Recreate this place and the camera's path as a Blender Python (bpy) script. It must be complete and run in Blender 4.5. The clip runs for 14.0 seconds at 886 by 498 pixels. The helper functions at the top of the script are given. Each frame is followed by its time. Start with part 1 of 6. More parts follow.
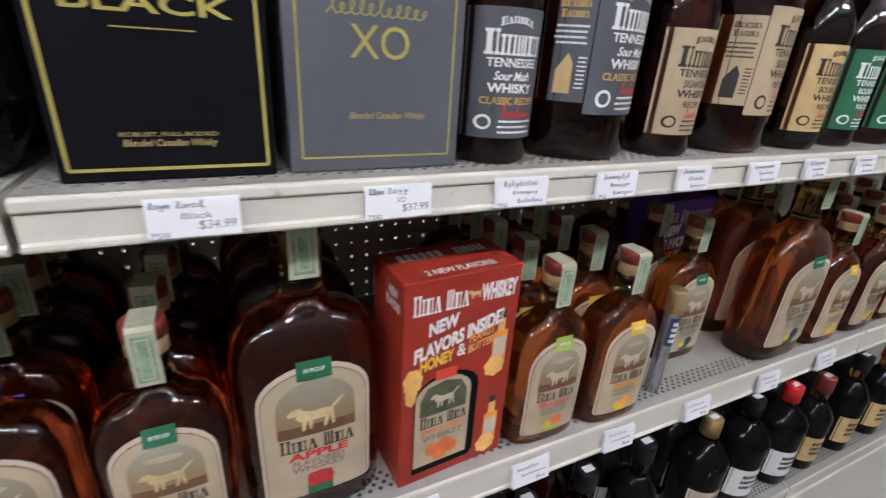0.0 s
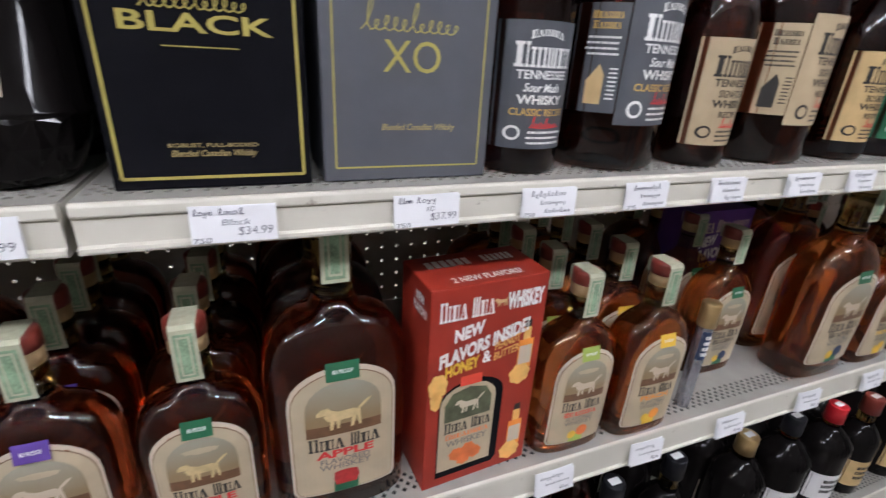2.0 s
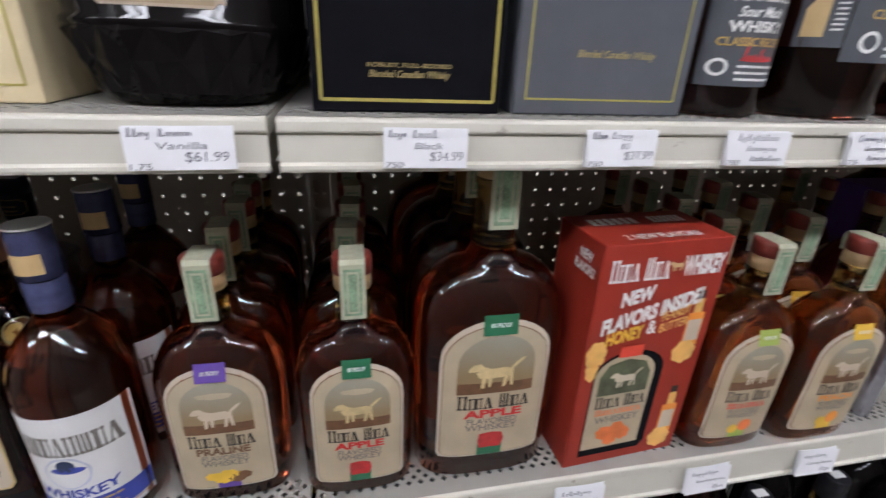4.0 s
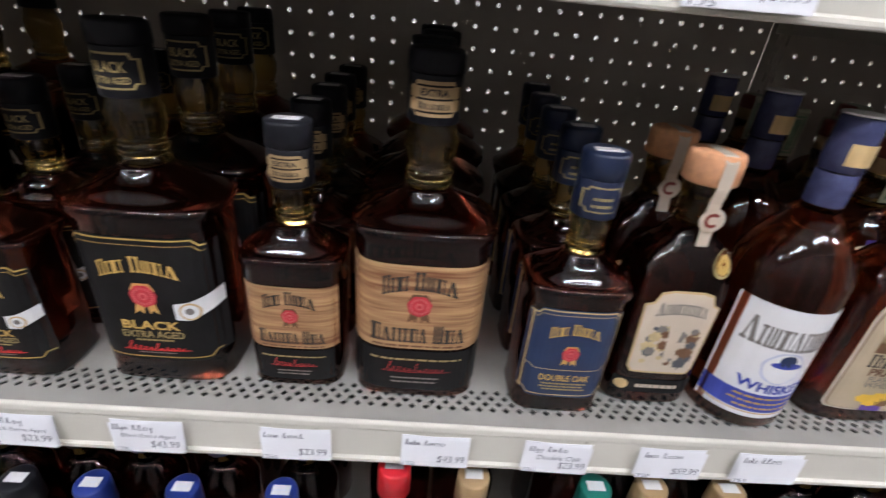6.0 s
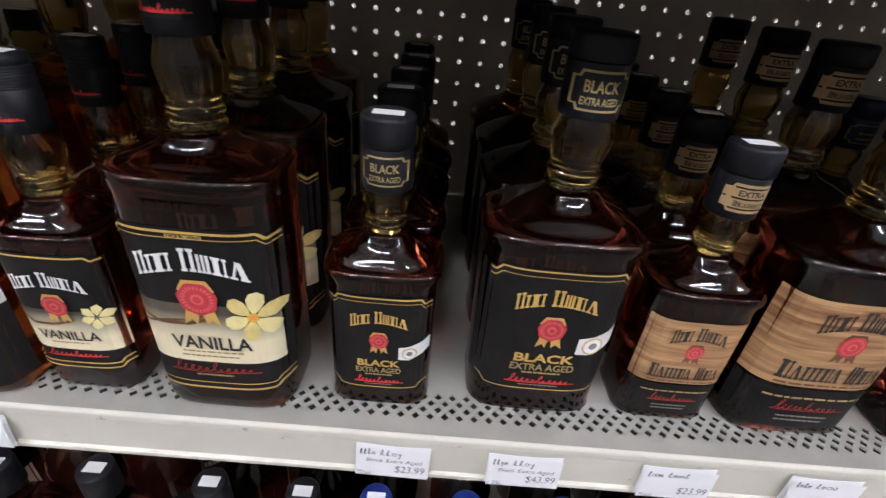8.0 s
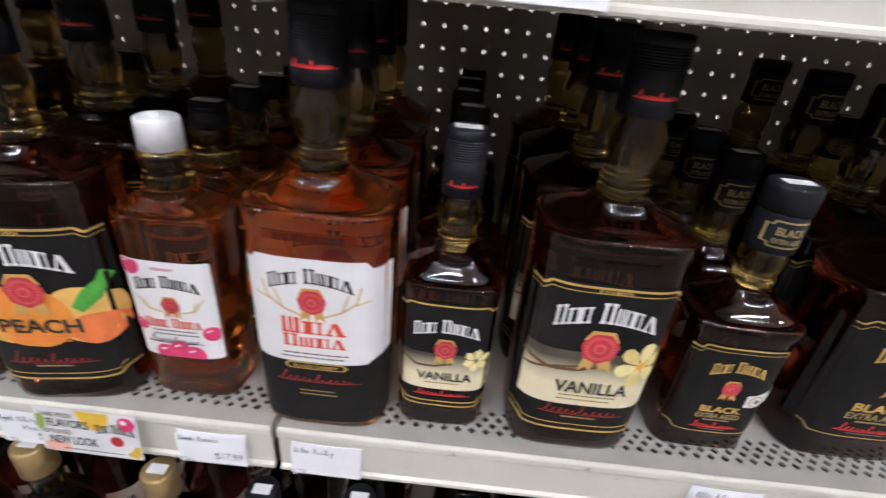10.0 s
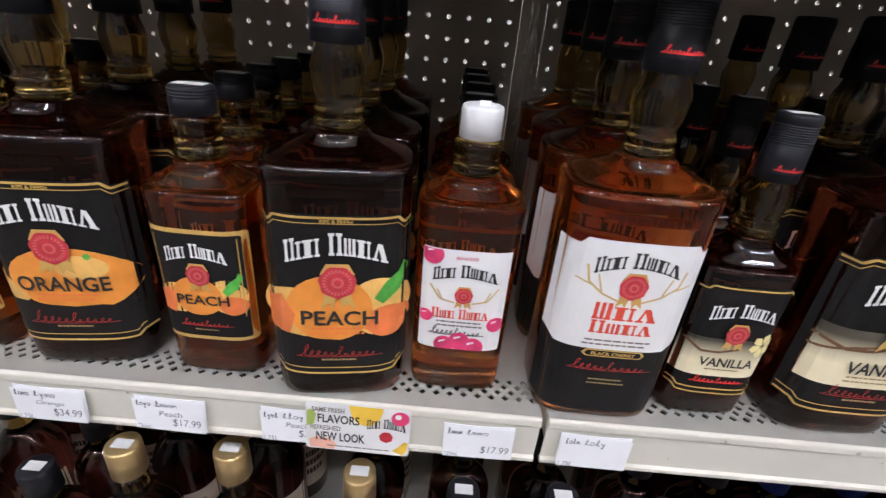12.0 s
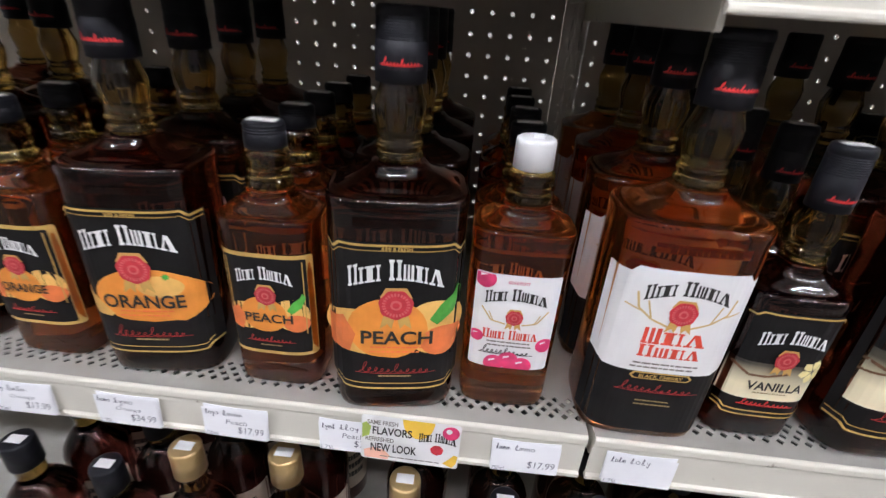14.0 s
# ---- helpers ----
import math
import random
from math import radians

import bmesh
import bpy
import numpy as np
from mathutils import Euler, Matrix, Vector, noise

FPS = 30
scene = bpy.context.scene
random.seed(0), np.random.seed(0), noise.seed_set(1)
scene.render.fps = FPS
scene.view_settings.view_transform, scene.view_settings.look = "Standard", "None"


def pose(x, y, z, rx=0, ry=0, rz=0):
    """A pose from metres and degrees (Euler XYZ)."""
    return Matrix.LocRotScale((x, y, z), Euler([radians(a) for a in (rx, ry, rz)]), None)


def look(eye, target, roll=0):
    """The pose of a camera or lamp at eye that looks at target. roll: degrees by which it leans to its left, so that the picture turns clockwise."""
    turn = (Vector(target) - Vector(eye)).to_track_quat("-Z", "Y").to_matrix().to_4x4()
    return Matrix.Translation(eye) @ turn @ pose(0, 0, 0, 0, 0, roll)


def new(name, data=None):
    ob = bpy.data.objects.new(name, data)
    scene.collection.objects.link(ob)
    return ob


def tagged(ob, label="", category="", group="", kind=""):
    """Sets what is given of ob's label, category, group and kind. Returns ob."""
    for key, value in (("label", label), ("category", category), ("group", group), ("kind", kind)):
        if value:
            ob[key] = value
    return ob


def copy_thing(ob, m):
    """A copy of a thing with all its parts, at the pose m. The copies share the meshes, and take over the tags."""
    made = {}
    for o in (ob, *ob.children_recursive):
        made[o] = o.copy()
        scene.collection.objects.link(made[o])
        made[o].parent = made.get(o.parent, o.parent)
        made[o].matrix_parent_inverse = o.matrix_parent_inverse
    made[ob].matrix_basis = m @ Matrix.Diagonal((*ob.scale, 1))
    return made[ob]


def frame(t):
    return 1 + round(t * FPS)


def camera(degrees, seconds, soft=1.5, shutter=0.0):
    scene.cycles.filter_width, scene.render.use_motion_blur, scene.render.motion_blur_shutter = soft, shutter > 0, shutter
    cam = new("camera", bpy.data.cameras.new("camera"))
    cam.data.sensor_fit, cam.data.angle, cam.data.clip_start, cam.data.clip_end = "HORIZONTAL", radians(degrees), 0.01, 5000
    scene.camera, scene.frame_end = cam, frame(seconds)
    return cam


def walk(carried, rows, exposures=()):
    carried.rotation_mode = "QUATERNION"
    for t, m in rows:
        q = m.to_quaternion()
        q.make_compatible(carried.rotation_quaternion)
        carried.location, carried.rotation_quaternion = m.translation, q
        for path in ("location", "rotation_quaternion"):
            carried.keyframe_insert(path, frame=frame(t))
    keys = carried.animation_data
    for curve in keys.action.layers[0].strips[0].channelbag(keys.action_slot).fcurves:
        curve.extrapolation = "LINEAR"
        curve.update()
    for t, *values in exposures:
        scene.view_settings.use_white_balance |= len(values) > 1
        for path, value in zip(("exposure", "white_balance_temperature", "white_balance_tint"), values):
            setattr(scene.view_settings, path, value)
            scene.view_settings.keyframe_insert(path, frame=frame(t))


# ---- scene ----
cam = camera(87.3, 14.0, 1.3, 0.35)

PATH = [
    (0, (-0.019, 0.008, 1.452), (0.802, 1.656, 0.672), 3.7),
    (0.5, (-0.08, -0.004, 1.455), (0.637, 1.694, 0.68), 2.1),
    (1, (-0.084, -0.001, 1.462), (0.532, 1.727, 0.665), 1.8),
    (1.5, (-0.068, 0.006, 1.456), (0.547, 1.743, 0.677), 3.1),
    (2, (-0.019, 0.002, 1.459), (0.684, 1.707, 0.685), 3.3),
    (2.2, (-0.005, -0.004, 1.456), (0.751, 1.686, 0.7), 3.2),
    (4.3, (-0.143, 0.056, 1.395), (0.129, 1.86, 0.574), 2.6),
    (4.5, (-0.208, 0.072, 1.389), (-0.004, 1.867, 0.531), 3.1),
    (5, (-0.386, 0.073, 1.368), (-0.191, 1.855, 0.48), 5.9),
    (5.5, (-0.521, 0.065, 1.338), (-0.352, 1.836, 0.425), 6.0),
    (6, (-0.63, 0.068, 1.321), (-0.542, 1.825, 0.37), 5.5),
    (6.5, (-0.73, 0.081, 1.311), (-0.677, 1.822, 0.327), 5.6),
    (7, (-0.822, 0.103, 1.311), (-0.747, 1.821, 0.29), 5.5),
    (7.5, (-0.893, 0.112, 1.309), (-0.82, 1.821, 0.272), 5.4),
    (7.7, (-0.912, 0.112, 1.312), (-0.867, 1.814, 0.263), 5.4),
    (9.8, (-1.168, 0.095, 1.325), (-1.155, 1.845, 0.357), 5.7),
    (10, (-1.206, 0.087, 1.328), (-1.244, 1.839, 0.363), 5.3),
    (10.5, (-1.301, 0.072, 1.334), (-1.376, 1.845, 0.412), 4.3),
    (11, (-1.346, 0.079, 1.333), (-1.374, 1.852, 0.409), 3.5),
    (11.5, (-1.39, 0.07, 1.313), (-1.381, 1.852, 0.404), 5.0),
    (12, (-1.438, 0.062, 1.294), (-1.434, 1.844, 0.385), 5.2),
    (12.5, (-1.474, 0.07, 1.294), (-1.448, 1.842, 0.368), 4.7),
    (13, (-1.491, 0.08, 1.291), (-1.434, 1.849, 0.359), 4.7),
    (13.5, (-1.492, 0.091, 1.28), (-1.415, 1.852, 0.335), 5.4),
    (14, (-1.461, 0.054, 1.317), (-1.565, 1.829, 0.401), 4.0),
]
walk(cam, [(t, look(eye, target, roll)) for t, eye, target, roll in PATH], exposures=[(0, -0.26), (2.2, -0.26), (4.3, -0.36), (5.2, -0.36), (6.0, -0.08), (7.5, 0.0), (10.0, 0.02), (14.0, 0.03)])

# ---- light ----
world = bpy.data.worlds.new("world")
scene.world = world
world.use_nodes = True
world.node_tree.nodes["Background"].inputs[0].default_value = (0.8, 0.85, 0.9, 1)
world.node_tree.nodes["Background"].inputs[1].default_value = 0.05
scene.view_settings.exposure = 0.0


# ---- materials ----
def material(name, color, rough=0.5, metal=0.0, vary=0.12, scale=60.0, bump=0.0, transmission=0.0, ior=1.45, coat=0.0, spec=0.5):
    m = bpy.data.materials.new(name)
    m.use_nodes = True
    nt = m.node_tree
    b = nt.nodes["Principled BSDF"]
    b.inputs["Roughness"].default_value = rough
    b.inputs["Metallic"].default_value = metal
    b.inputs["Transmission Weight"].default_value = transmission
    b.inputs["IOR"].default_value = ior
    b.inputs["Coat Weight"].default_value = coat
    b.inputs["Specular IOR Level"].default_value = spec
    co = nt.nodes.new("ShaderNodeTexCoord")
    n1 = nt.nodes.new("ShaderNodeTexNoise")
    n1.inputs["Scale"].default_value = scale
    n1.inputs["Detail"].default_value = 5
    n2 = nt.nodes.new("ShaderNodeTexNoise")
    n2.inputs["Scale"].default_value = scale * 0.12
    nt.links.new(co.outputs["Object"], n1.inputs["Vector"])
    nt.links.new(co.outputs["Object"], n2.inputs["Vector"])
    add = nt.nodes.new("ShaderNodeMath")
    add.operation = "ADD"
    nt.links.new(n1.outputs["Fac"], add.inputs[0])
    nt.links.new(n2.outputs["Fac"], add.inputs[1])
    ramp = nt.nodes.new("ShaderNodeMapRange")
    ramp.inputs["From Min"].default_value = 0.7
    ramp.inputs["From Max"].default_value = 1.3
    nt.links.new(add.outputs[0], ramp.inputs["Value"])
    mix = nt.nodes.new("ShaderNodeMix")
    mix.data_type = "RGBA"
    mix.inputs["A"].default_value = (*[c * (1 - vary) for c in color], 1)
    mix.inputs["B"].default_value = (*[min(1, c * (1 + vary)) for c in color], 1)
    nt.links.new(ramp.outputs[0], mix.inputs["Factor"])
    nt.links.new(mix.outputs["Result"], b.inputs["Base Color"])
    if bump:
        bp = nt.nodes.new("ShaderNodeBump")
        bp.inputs["Strength"].default_value = bump
        bp.inputs["Distance"].default_value = 0.002
        nt.links.new(n1.outputs["Fac"], bp.inputs["Height"])
        nt.links.new(bp.outputs["Normal"], b.inputs["Normal"])
    return m


def shelf_paint():
    """Cream enamel with scuffs and rust specks."""
    m = material("cream_enamel", (0.67, 0.64, 0.555), 0.38, vary=0.06, scale=9, bump=0.04)
    nt = m.node_tree
    b = nt.nodes["Principled BSDF"]
    old = b.inputs["Base Color"].links[0].from_socket
    co = nt.nodes.new("ShaderNodeTexCoord")
    n = nt.nodes.new("ShaderNodeTexNoise")
    n.inputs["Scale"].default_value = 38
    n.inputs["Detail"].default_value = 8
    n.inputs["Roughness"].default_value = 0.7
    nt.links.new(co.outputs["Object"], n.inputs["Vector"])
    r = nt.nodes.new("ShaderNodeMapRange")
    r.inputs["From Min"].default_value = 0.635
    r.inputs["From Max"].default_value = 0.72
    nt.links.new(n.outputs["Fac"], r.inputs["Value"])
    mx = nt.nodes.new("ShaderNodeMix")
    mx.data_type = "RGBA"
    mx.inputs["B"].default_value = (0.22, 0.17, 0.12, 1)
    nt.links.new(r.outputs[0], mx.inputs["Factor"])
    nt.links.new(old, mx.inputs["A"])
    nt.links.new(mx.outputs["Result"], b.inputs["Base Color"])
    return m


def wood_print():
    """Plank-grain print of a bourbon label."""
    m = material("plank_print", (0.62, 0.36, 0.17), 0.5)
    nt = m.node_tree
    b = nt.nodes["Principled BSDF"]
    co = nt.nodes.new("ShaderNodeTexCoord")
    mp = nt.nodes.new("ShaderNodeMapping")
    mp.inputs["Scale"].default_value = (14, 14, 260)
    n = nt.nodes.new("ShaderNodeTexNoise")
    n.inputs["Scale"].default_value = 1
    n.inputs["Detail"].default_value = 6
    nt.links.new(co.outputs["Object"], mp.inputs[0])
    nt.links.new(mp.outputs[0], n.inputs["Vector"])
    r = nt.nodes.new("ShaderNodeValToRGB")
    r.color_ramp.elements[0].position = 0.3
    r.color_ramp.elements[0].color = (0.17, 0.06, 0.025, 1)
    r.color_ramp.elements[1].position = 0.62
    r.color_ramp.elements[1].color = (0.46, 0.27, 0.13, 1)
    nt.links.new(n.outputs["Fac"], r.inputs[0])
    nt.links.new(r.outputs[0], b.inputs["Base Color"])
    return m


def gradient_print(name, low, high, z0, z1, blotch=20.0):
    """Printed picture that passes from one ink to another up the label."""
    m = material(name, low, 0.45)
    nt = m.node_tree
    b = nt.nodes["Principled BSDF"]
    co = nt.nodes.new("ShaderNodeTexCoord")
    sp = nt.nodes.new("ShaderNodeSeparateXYZ")
    nt.links.new(co.outputs["Object"], sp.inputs[0])
    n = nt.nodes.new("ShaderNodeTexNoise")
    n.inputs["Scale"].default_value = blotch
    n.inputs["Detail"].default_value = 4
    nt.links.new(co.outputs["Object"], n.inputs["Vector"])
    mr = nt.nodes.new("ShaderNodeMapRange")
    mr.inputs["From Min"].default_value = z0
    mr.inputs["From Max"].default_value = z1
    nt.links.new(sp.outputs["Z"], mr.inputs["Value"])
    ad = nt.nodes.new("ShaderNodeMath")
    ad.operation = "MULTIPLY_ADD"
    ad.inputs[1].default_value = 0.7
    ad.inputs[2].default_value = -0.35
    nt.links.new(n.outputs["Fac"], ad.inputs[0])
    su = nt.nodes.new("ShaderNodeMath")
    su.operation = "ADD"
    su.use_clamp = True
    nt.links.new(mr.outputs[0], su.inputs[0])
    nt.links.new(ad.outputs[0], su.inputs[1])
    mx = nt.nodes.new("ShaderNodeMix")
    mx.data_type = "RGBA"
    mx.inputs["A"].default_value = (*low, 1)
    mx.inputs["B"].default_value = (*high, 1)
    nt.links.new(su.outputs[0], mx.inputs["Factor"])
    nt.links.new(mx.outputs["Result"], b.inputs["Base Color"])
    return m


ENAMEL = shelf_paint()
# Deck enamel darker than the lip: the bottles' shade is in its colour.
DECK = material("worn_shaded_deck_enamel", (0.345, 0.33, 0.295), 0.45, vary=0.14, scale=22, bump=0.06)
PEG = material("pegboard_paint", (0.70, 0.635, 0.55), 0.6, vary=0.12, scale=14, bump=0.06)
STEEL = material("worn_steel", (0.42, 0.40, 0.37), 0.4, 0.6, 0.2, 40, 0.05)
# Dark taupe for the unseen south side, to cut bounce onto the stock.
SHADE = material("dark_aisle_stand_in", (0.17, 0.155, 0.14), 0.7, vary=0.08, scale=5, bump=0.1)
PLASTER = material("wall_paint", (0.40, 0.39, 0.37), 0.8, vary=0.05, scale=5, bump=0.1)
TILE = material("floor_vinyl", (0.26, 0.24, 0.215), 0.35, vary=0.12, scale=12)
CEIL = material("ceiling_board", (0.84, 0.84, 0.83), 0.9, vary=0.08, scale=80, bump=0.3)
AMBER = material("amber_whiskey", (0.72, 0.195, 0.042), 0.012, vary=0.05, scale=55, bump=0.10, transmission=0.975, ior=1.48)
DARK = material("dark_bourbon", (0.17, 0.032, 0.016), 0.012, vary=0.05, scale=55, bump=0.10, transmission=0.985, ior=1.48)
RUBY = material("deep_amber_whiskey", (0.37, 0.068, 0.021), 0.012, vary=0.05, scale=55, bump=0.10, transmission=0.98, ior=1.48)
BOURBON = material("deep_brown_bourbon", (0.20, 0.042, 0.018), 0.012, vary=0.05, scale=55, bump=0.10, transmission=0.985, ior=1.48)
COLA = material("near_black_liqueur", (0.10, 0.025, 0.02), 0.02, vary=0.04, scale=10, transmission=1, ior=1.42)
BLACKGLASS = material("black_glass", (0.006, 0.005, 0.005), 0.03, vary=0.1, spec=0.14)
CLEAR = material("clear_glass", (0.42, 0.27, 0.08), 0.015, vary=0.02, scale=70, bump=0.08, transmission=1, ior=1.46)
CAPBLACK = material("black_cap", (0.012, 0.012, 0.015), 0.45, vary=0.2, scale=90, spec=0.2)
CAPRED = material("dark_red_cap", (0.20, 0.035, 0.025), 0.4)
CAPBRIGHT = material("bright_red_cap", (0.62, 0.02, 0.03), 0.35)
CAPWHITE = material("white_plastic", (0.80, 0.80, 0.80), 0.45, vary=0.03)
CAPBLUE = material("navy_cap", (0.014, 0.022, 0.052), 0.35)
CAPROYAL = material("royal_blue_cap", (0.016, 0.035, 0.19), 0.35)
CAPTEAL = material("teal_cap", (0.02, 0.20, 0.15), 0.35)
CAPGOLD = material("gold_cap", (0.62, 0.43, 0.20), 0.32, 0.7)
CORK = material("cork", (0.70, 0.34, 0.17), 0.8, vary=0.2, scale=160, bump=0.3)
LBLACK = material("black_paper", (0.013, 0.012, 0.012), 0.5, vary=0.2, spec=0.12)
LNAVY = material("navy_paper", (0.018, 0.032, 0.078), 0.45, vary=0.15)
LGREY = material("slate_paper", (0.075, 0.080, 0.092), 0.5, vary=0.08)
LWHITE = material("white_paper", (0.80, 0.79, 0.78), 0.5, vary=0.03)
CARD = material("white_card", (0.92, 0.92, 0.94), 0.6, vary=0.02)
LCREAM = material("cream_paper", (0.47, 0.365, 0.23), 0.55, vary=0.07)
LPALE = material("pale_cream_paper", (0.59, 0.49, 0.38), 0.55, vary=0.05)
LTAN = material("gold_tan_paper", (0.60, 0.42, 0.20), 0.5, vary=0.12)
LGREEN = material("green_paper", (0.02, 0.13, 0.06), 0.5)
LIME = material("lime_paper", (0.36, 0.46, 0.10), 0.5)
LPURPLE = material("purple_paper", (0.12, 0.06, 0.30), 0.5)
LYELLOW = material("yellow_paper", (0.80, 0.50, 0.06), 0.5)
LBLUE = material("blue_ink", (0.05, 0.07, 0.36), 0.5)
STAMP = material("strip_stamp", (0.42, 0.42, 0.30), 0.6, vary=0.15, scale=200)
STAMPGREEN = material("strip_stamp_green", (0.22, 0.33, 0.21), 0.6, vary=0.45, scale=420)
GOLD = material("gold_ink", (0.58, 0.36, 0.10), 0.4)
FOIL = material("yellow_foil_ink", (0.42, 0.35, 0.09), 0.4)
DULLGOLD = material("dull_gold_ink", (0.34, 0.26, 0.11), 0.4)
RED = material("red_ink", (0.62, 0.03, 0.03), 0.45)
SCRIPT = material("script_red_ink", (0.45, 0.03, 0.03), 0.45)
WAX = material("wax_red", (0.48, 0.03, 0.045), 0.4, vary=0.25, scale=240)
PINK = material("cherry_pink_ink", (0.72, 0.05, 0.16), 0.4, vary=0.3, scale=90)
WHITE = material("white_ink", (0.82, 0.81, 0.79), 0.5, vary=0.03)
INK = material("black_ink", (0.025, 0.022, 0.02), 0.5)
GREYINK = material("grey_ink", (0.20, 0.18, 0.16), 0.5)
LEAF = material("leaf_ink", (0.09, 0.42, 0.06), 0.45, vary=0.3, scale=110)
ANTLER = material("antler_ink", (0.62, 0.45, 0.20), 0.5)
PETAL = material("petal_ink", (0.85, 0.74, 0.35), 0.5, vary=0.15, scale=90)
PETALDEEP = material("petal_shade_ink", (0.78, 0.62, 0.24), 0.5, vary=0.2, scale=90)
BROWN = material("brown_ink", (0.16, 0.075, 0.035), 0.5, vary=0.3, scale=90)
DOGTAN = material("tan_ink", (0.60, 0.46, 0.24), 0.5, vary=0.25, scale=120)
APPLE = material("apple_ink", (0.45, 0.03, 0.03), 0.45, vary=0.3, scale=120)
FRUIT = material("orange_fruit_ink", (0.85, 0.30, 0.05), 0.45, vary=0.22, scale=45)
FRUITPALE = material("pale_peach_ink", (0.86, 0.48, 0.14), 0.45, vary=0.22, scale=60)
FRUITDEEP = material("deep_peach_ink", (0.80, 0.20, 0.06), 0.45, vary=0.2, scale=60)
PLANK = wood_print()
BOXRED = material("red_carton", (0.29, 0.026, 0.014), 0.5, vary=0.10, scale=30)
BOXBLACK = material("black_carton", (0.006, 0.006, 0.008), 0.5, vary=0.15, spec=0.05)
BOXGREY = material("slate_carton", (0.085, 0.088, 0.102), 0.55, vary=0.06, spec=0.3)
BOXCREAM = material("cream_carton", (0.70, 0.58, 0.36), 0.5, vary=0.06)
BOXPURPLE = material("purple_carton", (0.10, 0.03, 0.22), 0.5, vary=0.15)
TUBE = material("silver_foil", (0.55, 0.55, 0.62), 0.25, 0.8, 0.3, 160)
PEN = material("ballpoint_ink", (0.08, 0.08, 0.12), 0.5)
# Near black, stands for the shade seen through the deck holes.
HOLESHADE = material("hole_shade_black", (0.03, 0.03, 0.03), 0.6)
LAMP = bpy.data.materials.new("lamp_tube")
LAMP.use_nodes = True
LAMP.node_tree.nodes["Principled BSDF"].inputs["Emission Color"].default_value = (0.93, 0.95, 1.06, 1)
LAMP.node_tree.nodes["Principled BSDF"].inputs["Emission Strength"].default_value = 88.0


# ---- mesh tools ----
def finish(name, me, mat, parent=None, label="", smooth=True):
    ob = new(name, me)
    if mat:
        me.materials.append(mat)
    if smooth:
        me.polygons.foreach_set("use_smooth", [True] * len(me.polygons))
    if parent:
        ob.parent = parent
    return tagged(ob, label=label)


def part(name, bm, mat, parent, label="", smooth=True):
    me = bpy.data.meshes.new(name)
    bm.to_mesh(me)
    bm.free()
    return finish(name, me, mat, parent, label, smooth)


def thing(name, label, category, group="", kind=""):
    ob = new(name)
    ob.empty_display_size = 0.02
    return tagged(ob, label, category, group, kind)


def box_bm(x0, x1, y0, y1, z0, z1, bevel=0.0, seg=2):
    bm = bmesh.new()
    bmesh.ops.create_cube(bm, size=1)
    for v in bm.verts:
        v.co = ((x0 + x1) / 2 + v.co.x * (x1 - x0), (y0 + y1) / 2 + v.co.y * (y1 - y0), (z0 + z1) / 2 + v.co.z * (z1 - z0))
    if bevel:
        bmesh.ops.bevel(bm, geom=bm.edges[:], offset=bevel, segments=seg, affect="EDGES", profile=0.5)
    return bm


def structure(name, bm, mat, label, smooth=False, category="structure"):
    return tagged(part(name, bm, mat, None, label, smooth), category=category, kind="structure")


def loft_bm(rows, seg=32, caps=(True, True)):
    """Rings of (z, half width, half depth, squareness), from the foot up."""
    bm = bmesh.new()
    rings = []
    for z, hx, hy, n in rows:
        ring = []
        for i in range(seg):
            a = 2 * math.pi * (i + 0.5) / seg
            c, s = math.cos(a), math.sin(a)
            ring.append(bm.verts.new((hx * math.copysign(abs(c) ** (2 / n), c), hy * math.copysign(abs(s) ** (2 / n), s), z)))
        rings.append(ring)
    for a, b in zip(rings, rings[1:]):
        for i in range(seg):
            bm.faces.new((a[i], a[(i + 1) % seg], b[(i + 1) % seg], b[i]))
    if caps[0]:
        bm.faces.new(rings[0][::-1])
    if caps[1]:
        bm.faces.new(rings[-1])
    return bm


def ring_rows(pairs, n=2.0):
    return [(z, r, r, n) for z, r in pairs]


def mm(rows):
    return [(r[0] / 1000, r[1] / 1000, r[2] / 1000, r[3]) for r in rows]


class Front:
    """The front of a bottle's glass: how far it stands forward at (x, z)."""

    def __init__(self, rows):
        self.rows = rows

    def y(self, x, z):
        r = self.rows
        z = min(max(z, r[0][0]), r[-1][0] - 1e-6)
        for a, b in zip(r, r[1:]):
            if a[0] <= z <= b[0]:
                f = (z - a[0]) / max(1e-9, b[0] - a[0])
                hx, hy, n = (a[k] + (b[k] - a[k]) * f for k in (1, 2, 3))
                break
        t = min(0.985, abs(x) / hx)
        return -hy * (1 - t ** n) ** (1 / n)


class Flat:
    """The front of a carton or card."""

    def __init__(self, y):
        self.yy = y

    def y(self, x, z):
        return self.yy


TEXTS = {}


